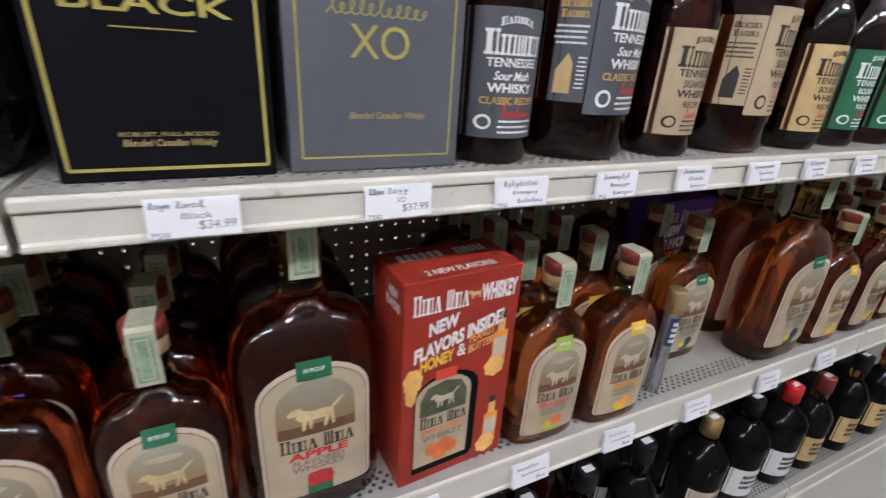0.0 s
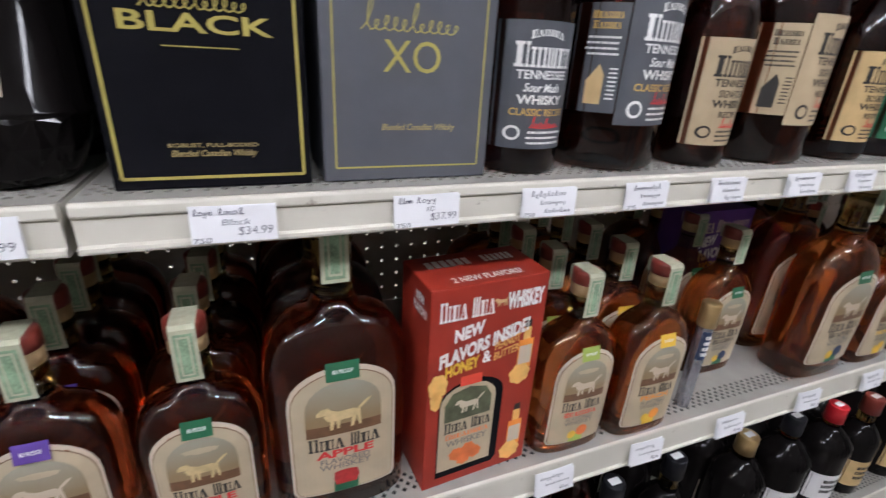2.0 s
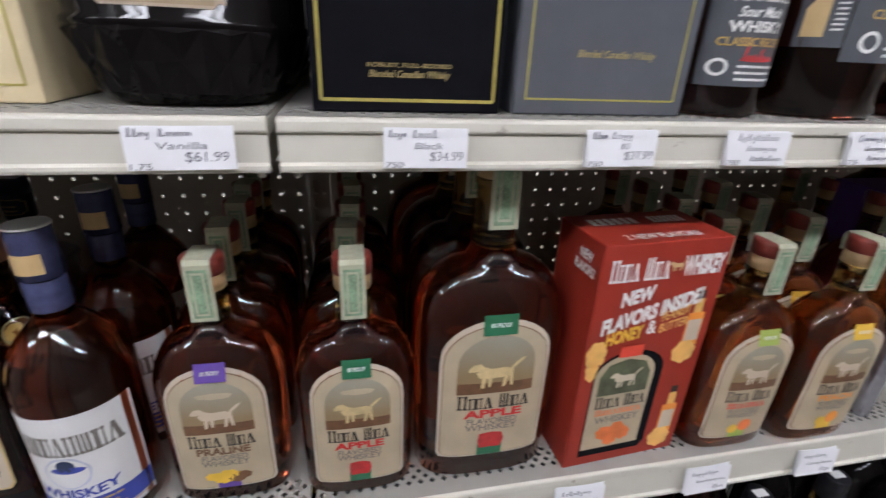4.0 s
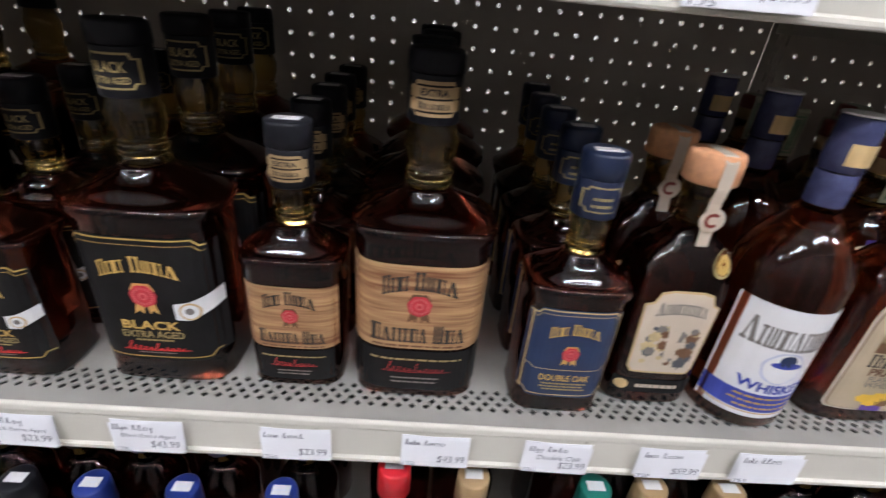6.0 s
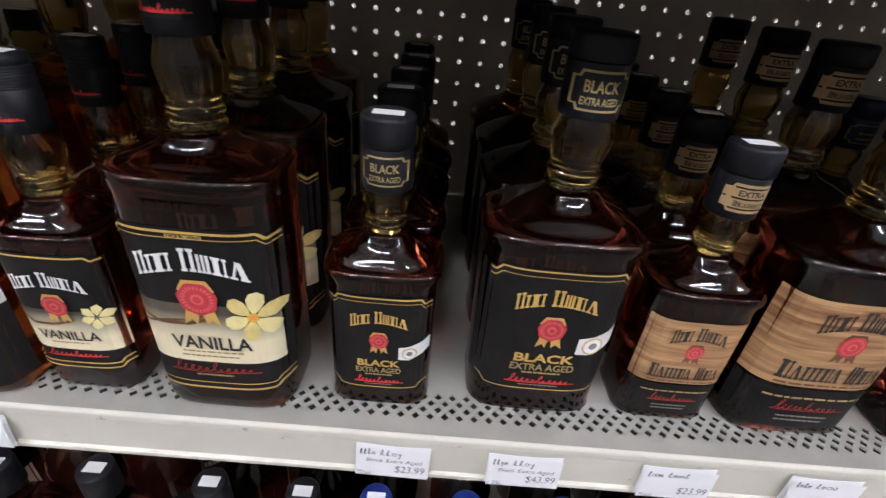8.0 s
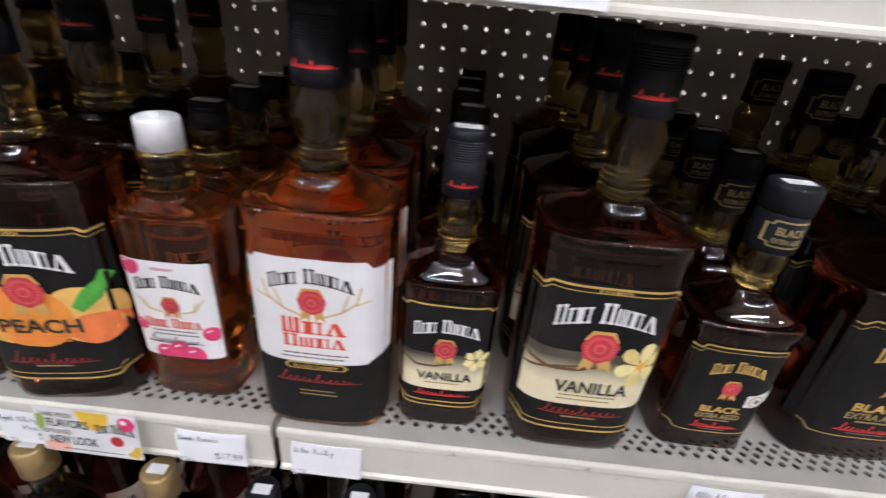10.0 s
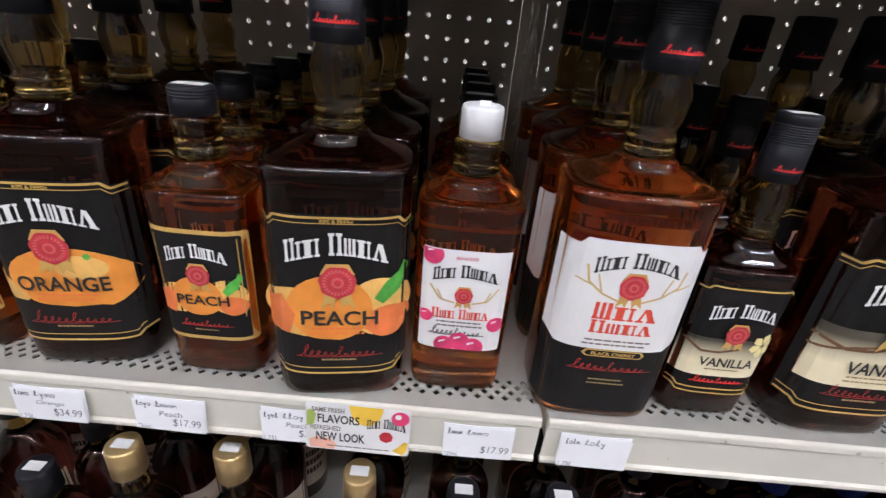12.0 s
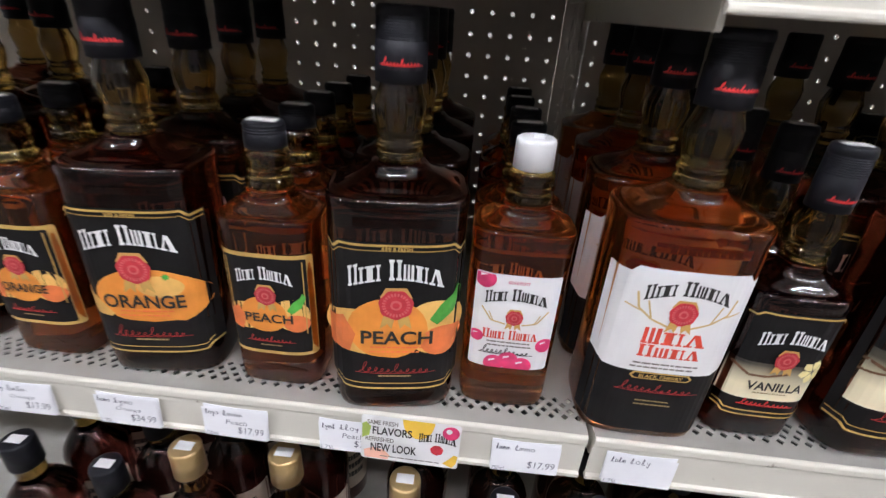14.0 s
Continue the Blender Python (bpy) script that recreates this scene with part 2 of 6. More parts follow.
def letters(words, bold=0.0, shear=0.0):
    """Outline letters of the built-in font as (vertices, faces), in a box 1 wide and 1 high."""
    key = (words, bold, shear)
    if key not in TEXTS:
        cu = bpy.data.curves.new("lettering", "FONT")
        cu.body, cu.resolution_u, cu.offset, cu.shear = words, 3, bold, shear
        ob = bpy.data.objects.new("lettering", cu)
        scene.collection.objects.link(ob)
        me = bpy.data.meshes.new_from_object(ob.evaluated_get(bpy.context.evaluated_depsgraph_get()))
        vs = np.array([v.co[:2] for v in me.vertices])
        fs = [tuple(p.vertices) for p in me.polygons]
        bpy.data.objects.remove(ob)
        bpy.data.curves.remove(cu)
        bpy.data.meshes.remove(me)
        lo, hi = vs.min(0), vs.max(0)
        TEXTS[key] = ((vs - lo) / (hi - lo), fs)
    return TEXTS[key]


LIFT = 0.0003


class Sheet:
    """A printed sheet on a front, drawn in u (-1..1 across) and v (0..1 up)."""

    def __init__(self, front, x0, x1, z0, z1, parent, mat, name="label", outline=None, lift=1, label="", round_=0.0):
        self.f, self.cx, self.hw, self.z0, self.h = front, (x0 + x1) / 2, (x1 - x0) / 2, z0, z1 - z0
        self.n, self.owner = lift, None
        if outline is None:
            outline = self.rounded(round_) if round_ else [(-1, 0), (1, 0), (1, 1), (-1, 1)]
        self.owner = self.poly(name, [outline], mat, lift, parent=parent, label=label)

    def rounded(self, r):
        a, pts = self.hw / self.h, []
        for cx, cy, s in ((1, 1, 0), (-1, 1, 1), (-1, 0, 2), (1, 0, 3)):
            for i in range(6):
                t = math.pi / 2 * (s + i / 5)
                ox, oy = cx - math.copysign(r, cx), cy + (-r * a if cy else r * a)
                pts.append((ox + r * math.cos(t), oy + r * a * math.sin(t)))
        return pts

    def at(self, u, v, lift):
        x, z = self.cx + u * self.hw, self.z0 + v * self.h
        return (x, self.f.y(x, z) - lift * LIFT, z)

    def poly(self, name, polys, mat, lift=2, parent=None, label=""):
        bm = bmesh.new()
        for pts in polys:
            bm.faces.new([bm.verts.new((u, 0, v)) for u, v in pts])
        if not isinstance(self.f, Flat):
            us = [v.co.x for v in bm.verts]
            lo, hi = min(us), max(us)
            k = max(1, int((hi - lo) * self.hw / 0.0045))
            for i in range(1, k):
                bmesh.ops.bisect_plane(bm, geom=bm.verts[:] + bm.edges[:] + bm.faces[:], plane_co=(lo + (hi - lo) * i / k, 0, 0), plane_no=(1, 0, 0))
            vs = [v.co.z for v in bm.verts]
            lo, hi = min(vs), max(vs)
            k = max(1, int((hi - lo) * self.h / 0.02))
            for i in range(1, k):
                bmesh.ops.bisect_plane(bm, geom=bm.verts[:] + bm.edges[:] + bm.faces[:], plane_co=(0, 0, lo + (hi - lo) * i / k), plane_no=(0, 0, 1))
        for v in bm.verts:
            v.co = self.at(v.co.x, v.co.z, lift)
        bmesh.ops.recalc_face_normals(bm, faces=bm.faces[:])
        if bm.faces and sum(f.normal.y for f in bm.faces) > 0:
            bmesh.ops.reverse_faces(bm, faces=bm.faces[:])
        return part(name, bm, mat, parent or self.owner, label, smooth=False)

    def rect(self, name, u0, u1, v0, v1, mat, lift=2, label=""):
        return self.poly(name, [[(u0, v0), (u1, v0), (u1, v1), (u0, v1)]], mat, lift, label=label)

    def disc(self, name, u, v, ru, mat, lift=2, rv=None, wavy=0.0, seg=24, label=""):
        a = self.hw / self.h
        rv = ru * a if rv is None else rv
        pts = []
        for i in range(seg):
            t = 2 * math.pi * i / seg
            k = 1 + wavy * math.sin(t * 7)
            pts.append((u + ru * k * math.cos(t), v + rv * k * math.sin(t)))
        return self.poly(name, [pts], mat, lift, label=label)

    def band(self, name, pts, width, mat, lift=2, label=""):
        """A line of a given width (in metres) through points."""
        polys = []
        wu, wv = width / self.hw / 2, width / self.h / 2
        for (a, b), (c, d) in zip(pts, pts[1:]):
            dx, dz = (c - a) * self.hw, (d - b) * self.h
            k = math.hypot(dx, dz) or 1
            nu, nv = -dz / k * wu, dx / k * wv
            polys.append([(a - nu, b - nv), (c - nu, d - nv), (c + nu, d + nv), (a + nu, b + nv)])
        return self.poly(name, polys, mat, lift, label=label)

    def text(self, name, words, u, v, wide, high, mat, lift=3, bold=0.02, arch=0.0, shear=0.0, tilt=0.0):
        """Words centred at u, v, wide in u and high in v."""
        vs, fs = letters(words, bold, shear)
        me = bpy.data.meshes.new(name)
        out = []
        for a, b in vs:
            s = (a - 0.5) * 2
            out.append(self.at(u + (a - 0.5) * wide, v + (b - 0.5) * high + arch * (1 - s * s) + tilt * s, lift))
        me.from_pydata(out, [], [f if self.faces_front(out, f) else f[::-1] for f in fs])
        return finish(name, me, mat, self.owner, smooth=False)

    def faces_front(self, out, f):
        a, b, c = (out[i] for i in f[:3])
        return (b[2] - a[2]) * (c[0] - a[0]) - (b[0] - a[0]) * (c[2] - a[2]) < 0

    def wordmark(self, name, widths, u, v, wide, high, mat, lift=3, arch=0.0, tilt=0.0):
        """A mark drawn as a row of plain slab-footed stems, not to be read; 0 in widths is a gap."""
        box = lambda a, b, c, d: [(a, c), (b, c), (b, d), (a, d)]
        t = 0.13
        one = [box(0.04, 0.96, 0, t), box(0.04, 0.96, 1 - t, 1), box(0.28, 0.72, t, 1 - t)]
        two = [box(0, 0.44, 0, t), box(0.56, 1, 0, t), box(0, 0.44, 1 - t, 1), box(0.56, 1, 1 - t, 1), box(0.08, 0.34, t, 1 - t), box(0.68, 0.92, t, 1 - t)]
        cup = [box(0, 0.62, 0, t), box(0.70, 1, 0, t), box(0, 0.62, 1 - t, 1), box(0.70, 1, 1 - t, 1), box(0.12, 0.50, t, 1 - t), box(0.78, 0.92, t, 1 - t)]
        lean = [box(0, 0.40, 0, t), box(0.54, 1, 0, t), [(0.60, t), (0.92, t), (0.62, 1), (0.32, 1)], [(0.12, t), (0.26, t), (0.46, 1), (0.36, 1)]]
        fork = [box(0, 0.36, 0, t), box(0.62, 1, 0, t), box(0.05, 0.26, t, 1), box(0.72, 0.96, t, 1), box(0.40, 0.60, 0, 1)]
        shapes = (two, lean, cup, fork)
        total = sum(w if w else 0.45 for w in widths)
        x, polys = -0.5, []
        for i, w in enumerate(widths):
            step = (w if w else 0.45) / total
            if w:
                tall = 1.0 if i == 0 or widths[i - 1] == 0 else 0.80
                a, b = x + step * 0.04, x + step * 0.96
                for shape in shapes[(i * 3 + len(widths)) % 4] if w >= 0.6 else one:
                    pts = []
                    for q, zz in shape:
                        xx = a + (b - a) * q
                        pts.append((u + xx * wide, v + (zz * tall - 0.5) * high + arch * (1 - 4 * xx * xx) + tilt * xx * 2))
                    polys.append(pts)
            x += step
        return self.poly(name, polys, mat, lift)

    def bars(self, name, u, v, wide, rows, step, mat, lift=3, thick=0.45, seed=1):
        """Small print: broken rows of bars."""
        rng = random.Random(seed)
        polys = []
        for r in range(rows):
            x, end = -wide / 2 * rng.uniform(0.8, 1), wide / 2 * rng.uniform(0.8, 1)
            vv = v - r * step
            while x < end:
                w = rng.uniform(0.05, 0.13) * wide
                polys.append([(u + x, vv - step * thick / 2), (u + min(x + w, end), vv - step * thick / 2), (u + min(x + w, end), vv + step * thick / 2), (u + x, vv + step * thick / 2)])
                x += w + 0.018 * wide
        return self.poly(name, polys, mat, lift)

    def scrawl(self, name, u, v, wide, high, mat, lift=3, seed=2, width=0.0007, count=8):
        """A handwritten line: loose pen strokes, not to be read."""
        rng = random.Random(seed)
        lines, x = [], -0.5
        step = 1.0 / count
        first = True
        while x < 0.46:
            kind = "tall" if first else rng.choice(("loop", "hump", "loop", "tall", "dip", "hump"))
            first = False
            if kind == "tall":
                pts = [(0.2, -0.25), (0.45, 0.5), (0.6, 0.35), (0.4, -0.25), (0.9, -0.2)]
            elif kind == "loop":
                pts = [(0.5 + 0.38 * math.cos(q * 0.9), 0.2 * math.sin(q * 0.9) - 0.05) for q in range(8)]
            elif kind == "hump":
                pts = [(0.0, -0.25), (0.15, 0.12), (0.35, 0.1), (0.4, -0.25), (0.6, 0.12), (0.8, 0.08), (0.9, -0.25)]
            elif kind == "dip":
                pts = [(0.1, 0.12), (0.4, -0.2), (0.7, 0.14), (0.5, -0.55), (0.2, -0.4)]
            else:
                pts = []
            if pts:
                lines.append([(u + (x + a * step) * wide, v + b * high * rng.uniform(0.85, 1.15)) for a, b in pts])
            x += step
        return self.poly(name, self.ribbon(lines, width), mat, lift)

    def ribbon(self, lines, width):
        out, wu, wv = [], width / self.hw / 2, width / self.h / 2
        for pts in lines:
            for (a, b), (c, d) in zip(pts, pts[1:]):
                dx, dz = (c - a) * self.hw, (d - b) * self.h
                k = math.hypot(dx, dz) or 1
                nu, nv = -dz / k * wu, dx / k * wv
                out.append([(a - nu, b - nv), (c - nu, d - nv), (c + nu, d + nv), (a + nu, b + nv)])
        return out

    def flourish(self, name, u, v, wide, high, mat, lift=3, seed=2, width=0.0007, under=True):
        """A signature: one slanting, looping line with a long underline, not to be read."""
        rng = random.Random(seed)
        n, pts = 11, []
        for i in range(n):
            amp = (1.0 if i in (0, 5) else rng.uniform(0.26, 0.55)) * (1 - 0.03 * i)
            for q in range(7):
                a = 2 * math.pi * q / 7
                y = amp * 0.5 * (1 - math.cos(a)) - 0.25
                x = (i + q / 7) / n - 0.5 + 0.42 / n * math.sin(a) + 0.07 * y
                pts.append((u + x * wide, v + y * high))
        line = [(u - wide * 0.56, v - high * 0.30), (u - wide * 0.2, v - high * 0.36), (u + wide * 0.2, v - high * 0.34), (u + wide * 0.58, v - high * 0.26)]
        return self.poly(name, self.ribbon([pts, line] if under else [pts], width), mat, lift)


# ---- the room ----
X0, X1, Y0, Y1, ZC = -5.0, 4.5, -1.9, 3.2, 3.0
structure("floor", box_bm(X0, X1, Y0, Y1, -0.1, 0), TILE, "grey vinyl shop floor")
structure("ceiling", box_bm(X0, X1, Y0, Y1, ZC, ZC + 0.1), CEIL, "white board shop ceiling")
structure("wall_north", box_bm(X0, X1, Y1, Y1 + 0.1, -0.1, ZC + 0.1), PLASTER, "plain pale painted shop wall")
# Unseen wall added in place of dark stocked shelves, limits fill light.
structure("wall_south", box_bm(X0, X1, Y0 - 0.1, Y0, -0.1, ZC + 0.1), SHADE, "unseen plain taupe wall standing in for the dark shelves opposite")
structure("wall_west", box_bm(X0 - 0.1, X0, Y0, Y1, -0.1, ZC + 0.1), PLASTER, "plain pale painted shop wall")
structure("wall_east", box_bm(X1, X1 + 0.1, Y0, Y1, -0.1, ZC + 0.1), PLASTER, "plain pale painted shop wall")


def strip_light(x, y):
    root = thing("ceiling_light", "white fluorescent strip light under the ceiling", "light", "strip lights of the shop")
    part("housing", box_bm(-0.62, 0.62, -0.08, 0.08, -0.05, 0, 0.006), CAPWHITE, root)
    for s in (-1, 1):
        bm = bmesh.new()
        bmesh.ops.create_cone(bm, cap_ends=True, segments=16, radius1=0.019, radius2=0.019, depth=1.2, matrix=Matrix.Translation((0, s * 0.045, -0.072)) @ Matrix.Rotation(radians(90), 4, "Y"))
        part("tube", bm, LAMP, root)
    for s in (-1, 1):
        part("end_cap", box_bm(s * 0.61 - 0.012, s * 0.61 + 0.012, -0.075, 0.075, -0.1, -0.049, 0.004), CAPWHITE, root)
    root.matrix_basis = pose(x, y, ZC)
    return root


lamp_first = strip_light(-3.3, -1.0)
for lx, ly in ((-1.6, -1.0), (0.1, -1.0), (1.8, -1.0), (-2.4, 1.9), (-0.6, 1.9), (1.2, 1.9)):
    copy_thing(lamp_first, pose(lx, ly, ZC))

# ---- the gondola: uprights, pegboard backs, decks with lips ----
BAY = 1.219
JOINTS = [-2.558, -1.339, -0.137, 1.082, 2.301]
FRONT, BACK = 0.347, 0.80
LOW, TOP, LOWEST = 1.000, 1.360, 0.575


def pegboard(x0, x1, z0, z1, y):
    """A sheet with real round holes."""
    p = 0.0285
    nx, nz = int((x1 - x0) / p), int((z1 - z0) / p)
    px, pz = (x1 - x0) / nx, (z1 - z0) / nz
    vs, fs = [], []
    r = 0.0032
    for i in range(nx):
        for j in range(nz):
            cx, cz = x0 + (i + 0.5) * px, z0 + (j + 0.5) * pz
            k = len(vs)
            for a in range(8):
                t = math.pi / 4 * a
                ex = math.copysign(min(1, abs(math.cos(t)) * 1.4143), math.cos(t)) if abs(math.cos(t)) > 1e-6 else 0
                ez = math.copysign(min(1, abs(math.sin(t)) * 1.4143), math.sin(t)) if abs(math.sin(t)) > 1e-6 else 0
                vs.append((cx + ex * px / 2, y, cz + ez * pz / 2))
            for a in range(8):
                t = math.pi / 4 * a
                vs.append((cx + r * math.cos(t), y, cz + r * math.sin(t)))
            for a in range(8):
                vs.append((vs[k + 8 + a][0], y + 0.004, vs[k + 8 + a][2]))
            for a in range(8):
                b = (a + 1) % 8
                fs.append((k + a, k + b, k + 8 + b, k + 8 + a))
                fs.append((k + 8 + a, k + 8 + b, k + 16 + b, k + 16 + a))
    me = bpy.data.meshes.new("pegboard")
    me.from_pydata(vs, [], fs)
    return me


def deck_mesh(w, depth, holes_to):
    """A deck of pierced sheet: staggered diamond holes, x from 0, y from the lip."""
    vs, fs = [], []
    p, h = 0.0120, 0.0036
    margin = 0.0145
    rows = int((holes_to - margin) / (p * 0.56))
    nx = int(w / p)
    q = w / nx

    def quad(a, b, c, d):
        k = len(vs)
        vs.extend((*v, 0) for v in (a, b, c, d))
        fs.append((k, k + 1, k + 2, k + 3))

    quad((0, 0), (w, 0), (w, margin), (0, margin))
    for j in range(rows):
        y0 = margin + j * p * 0.56
        y1 = y0 + p * 0.56
        off = q / 2 if j % 2 else 0
        if off:
            quad((0, y0), (off, y0), (off, y1), (0, y1))
            quad((w - off, y0), (w, y0), (w, y1), (w - off, y1))
        for i in range(nx - (1 if off else 0)):
            x0 = off + i * q
            cx, cy = x0 + q / 2, (y0 + y1) / 2
            k = len(vs)
            cor = [(x0, y0), (x0 + q, y0), (x0 + q, y1), (x0, y1)]
            dia = [(cx, cy - h), (cx + h, cy), (cx, cy + h), (cx - h, cy)]
            vs.extend((*v, 0) for v in cor + dia)
            vs.extend((*v, -0.0015) for v in dia)
            for a in range(4):
                b = (a + 1) % 4
                fs.append((k + a, k + b, k + 4 + a))
                fs.append((k + b, k + 4 + b, k + 4 + a))
                fs.append((k + 4 + a, k + 4 + b, k + 8 + b, k + 8 + a))
    y0 = margin + rows * p * 0.56
    quad((0, y0), (w, y0), (w, depth), (0, depth))
    me = bpy.data.meshes.new("deck")
    me.from_pydata(vs, [], fs)
    return me


def profile_bm(w, pts):
    """A folded sheet profile (y, z) drawn out along x."""
    bm = bmesh.new()
    a = [bm.verts.new((0, y, z)) for y, z in pts]
    b = [bm.verts.new((w, y, z)) for y, z in pts]
    for i in range(len(pts) - 1):
        bm.faces.new((a[i], b[i], b[i + 1], a[i + 1]))
    bm.faces.new(a[::-1])
    bm.faces.new(b)
    bmesh.ops.recalc_face_normals(bm, faces=bm.faces[:])
    return bm


def gondola_shelf(x, z, lip, holes, drop=0.0):
    w = (JOINTS[JOINTS.index(x) + 1] - x) - 0.006
    root = thing("gondola_shelf", "cream enamelled steel shelf with pierced deck and scuffed lip", "shelf", "shelves of the gondola")
    root.matrix_basis = pose(x + 0.003, FRONT, z - drop)
    # DECK carries shade from the stock in its base colour.
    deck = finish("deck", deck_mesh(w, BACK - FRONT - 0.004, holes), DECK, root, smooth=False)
    pts = [(0.0, -0.0003), (-0.0012, -0.0008), (-0.0022, -0.0018), (-0.0028, -0.0032), (-0.0030, -0.0085), (-0.0024, -0.0098), (0.0006, -0.0102), (0.0006, -0.0112), (-0.0004, -0.0116), (-0.0004, -lip + 0.0065), (-0.0018, -lip + 0.0055), (-0.0030, -lip + 0.0048), (-0.0034, -lip + 0.0025), (-0.0028, -lip + 0.0008), (-0.0014, -lip), (0.003, -lip + 0.0005), (0.003, -lip + 0.004), (0.0015, -lip + 0.006), (0.0015, -0.0025), (0.006, -0.0022), (0.006, -0.0003)]
    part("lip", profile_bm(w, pts), ENAMEL, root, smooth=False)
    # Added dark strip, no real part: makes the holes look shaded below.
    part("hole_backing", box_bm(0.02, w - 0.02, 0.008, 0.075, -0.012, -0.009), HOLESHADE, root, "added dark strip standing for the shade below the pierced edge", False)
    for s in (0.0, w - 0.0015):
        part("end_flange", box_bm(s, s + 0.0015, 0.003, BACK - FRONT - 0.01, -0.014, -0.002), ENAMEL, root, smooth=False)
    for s in (0.006, w - 0.012):
        part("bracket", box_bm(s, s + 0.005, 0.02, BACK - FRONT - 0.006, -0.045, -0.005, 0.001), ENAMEL, root, smooth=False)
    return root


for i, x in enumerate(JOINTS[:4]):
    back = tagged(finish("wall_back_panel", pegboard(x + 0.018, JOINTS[i + 1] - 0.018, 0.12, 1.85, BACK), PEG, smooth=False), "taupe painted steel pegboard back with round holes", "pegboard", kind="structure")
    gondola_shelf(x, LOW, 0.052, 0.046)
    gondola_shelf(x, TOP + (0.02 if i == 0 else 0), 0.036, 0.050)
    # Unseen shelf, added overhead to shade the back of the upper stock.
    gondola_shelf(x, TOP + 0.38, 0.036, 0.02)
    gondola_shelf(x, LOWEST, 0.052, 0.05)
    structure("base_deck", box_bm(x + 0.003, JOINTS[i + 1] - 0.003, FRONT - 0.05, BACK - 0.003, 0.14, 0.16, 0.002), ENAMEL, "cream steel base deck of the gondola")
    structure("kick_plate", box_bm(x + 0.003, JOINTS[i + 1] - 0.003, FRONT - 0.02, FRONT - 0.005, 0, 0.139), ENAMEL, "cream steel kick plate under the gondola")


def upright(x):
    root = thing("upright", "slotted taupe steel upright of the gondola", "upright", "uprights of the gondola")
    bm = bmesh.new()
    vs, fs = [], []
    for z in np.arange(0.0, 1.87, 0.0254):
        k = len(vs)
        for s in (-1, 1):
            k = len(vs)
            a, b = (0.0015, 0.016) if s > 0 else (-0.016, -0.0015)
            m0, m1 = (0.005, 0.0085) if s > 0 else (-0.0085, -0.005)
            vs += [(a, 0, z), (b, 0, z), (b, 0, z + 0.0254), (a, 0, z + 0.0254), (m0, 0, z + 0.005), (m1, 0, z + 0.005), (m1, 0, z + 0.020), (m0, 0, z + 0.020)]
            vs += [(m0, 0.006, z + 0.005), (m1, 0.006, z + 0.005), (m1, 0.006, z + 0.020), (m0, 0.006, z + 0.020)]
            for i in range(4):
                j = (i + 1) % 4
                fs += [(k + i, k + j, k + 4 + j, k + 4 + i), (k + 4 + i, k + 4 + j, k + 8 + j, k + 8 + i)]
    me = bpy.data.meshes.new("slotted_face")
    me.from_pydata(vs, [], fs)
    bm.free()
    finish("slotted_face", me, PEG, root, smooth=False)
    part("web", box_bm(-0.0175, 0.0175, 0.007, 0.04, 0, 1.87), PEG, root, smooth=False)
    part("seam", box_bm(-0.0015, 0.0015, -0.004, 0.006, 0, 1.87), PEG, root, smooth=False)
    root.matrix_basis = pose(x, BACK - 0.008, 0)


for x in JOINTS:
    upright(x)


# ---- bottles ----
JIMW = [0.7, 0.4, 1.1, 0, 0.9, 0.8, 0.9, 1.1]
BIRDW = [0.9, 0.4, 0.9, 0.9, 0, 0.9, 0.9, 0.9]


def cap_rows(z0, z1, r, ridges=0, taper=0.97, lipped=True):
    rows = [(z0, r * 0.9), (z0 + 0.0005, r)]
    k = ridges
    for i in range(k):
        a = z0 + (z1 - z0) * (0.55 + 0.32 * i / k)
        d = (z1 - z0) * 0.32 / k
        rows += [(a, r), (a + d * 0.3, r * 0.965), (a + d * 0.7, r * 0.965), (a + d, r)]
    rows += [(z1 - 0.003, r * taper), (z1 - 0.001, r * taper * 0.97), (z1, r * taper * 0.88)]
    return ring_rows(rows)


def square_body(H, hx, hy, ridge, necktop, nr, soft=3.7):
    """A square-shouldered flask: a sharp ridge, then a slope to the neck."""
    g = necktop - ridge
    return [(0.0, hx * 0.86, hy * 0.84, 4), (0.0025, hx * 0.93, hy * 0.92, 4.3), (0.007, hx * 0.965, hy * 0.965, soft), (0.014, hx * 0.975, hy * 0.975, soft),
            (ridge * 0.8, hx * 0.985, hy * 0.985, soft), (ridge - 0.010, hx * 0.99, hy * 0.985, soft), (ridge - 0.004, hx * 1.0, hy * 1.0, soft), (ridge - 0.001, hx * 1.0, hy * 0.995, soft),
            (ridge + 0.0012, hx * 0.985, hy * 0.975, soft), (ridge + 0.003, hx * 0.945, hy * 0.925, soft), (ridge + g * 0.12, hx * 0.93, hy * 0.91, 3.5), (ridge + g * 0.32, hx * 0.84, hy * 0.82, 3.3), (ridge + g * 0.55, hx * 0.66, hy * 0.66, 2.9),
            (ridge + g * 0.78, hx * 0.40 + nr * 0.12, hy * 0.38 + nr * 0.22, 2.4), (ridge + g * 0.92, nr * 1.18, nr * 1.16, 2.1), (necktop, nr * 1.06, nr * 1.06, 2)]


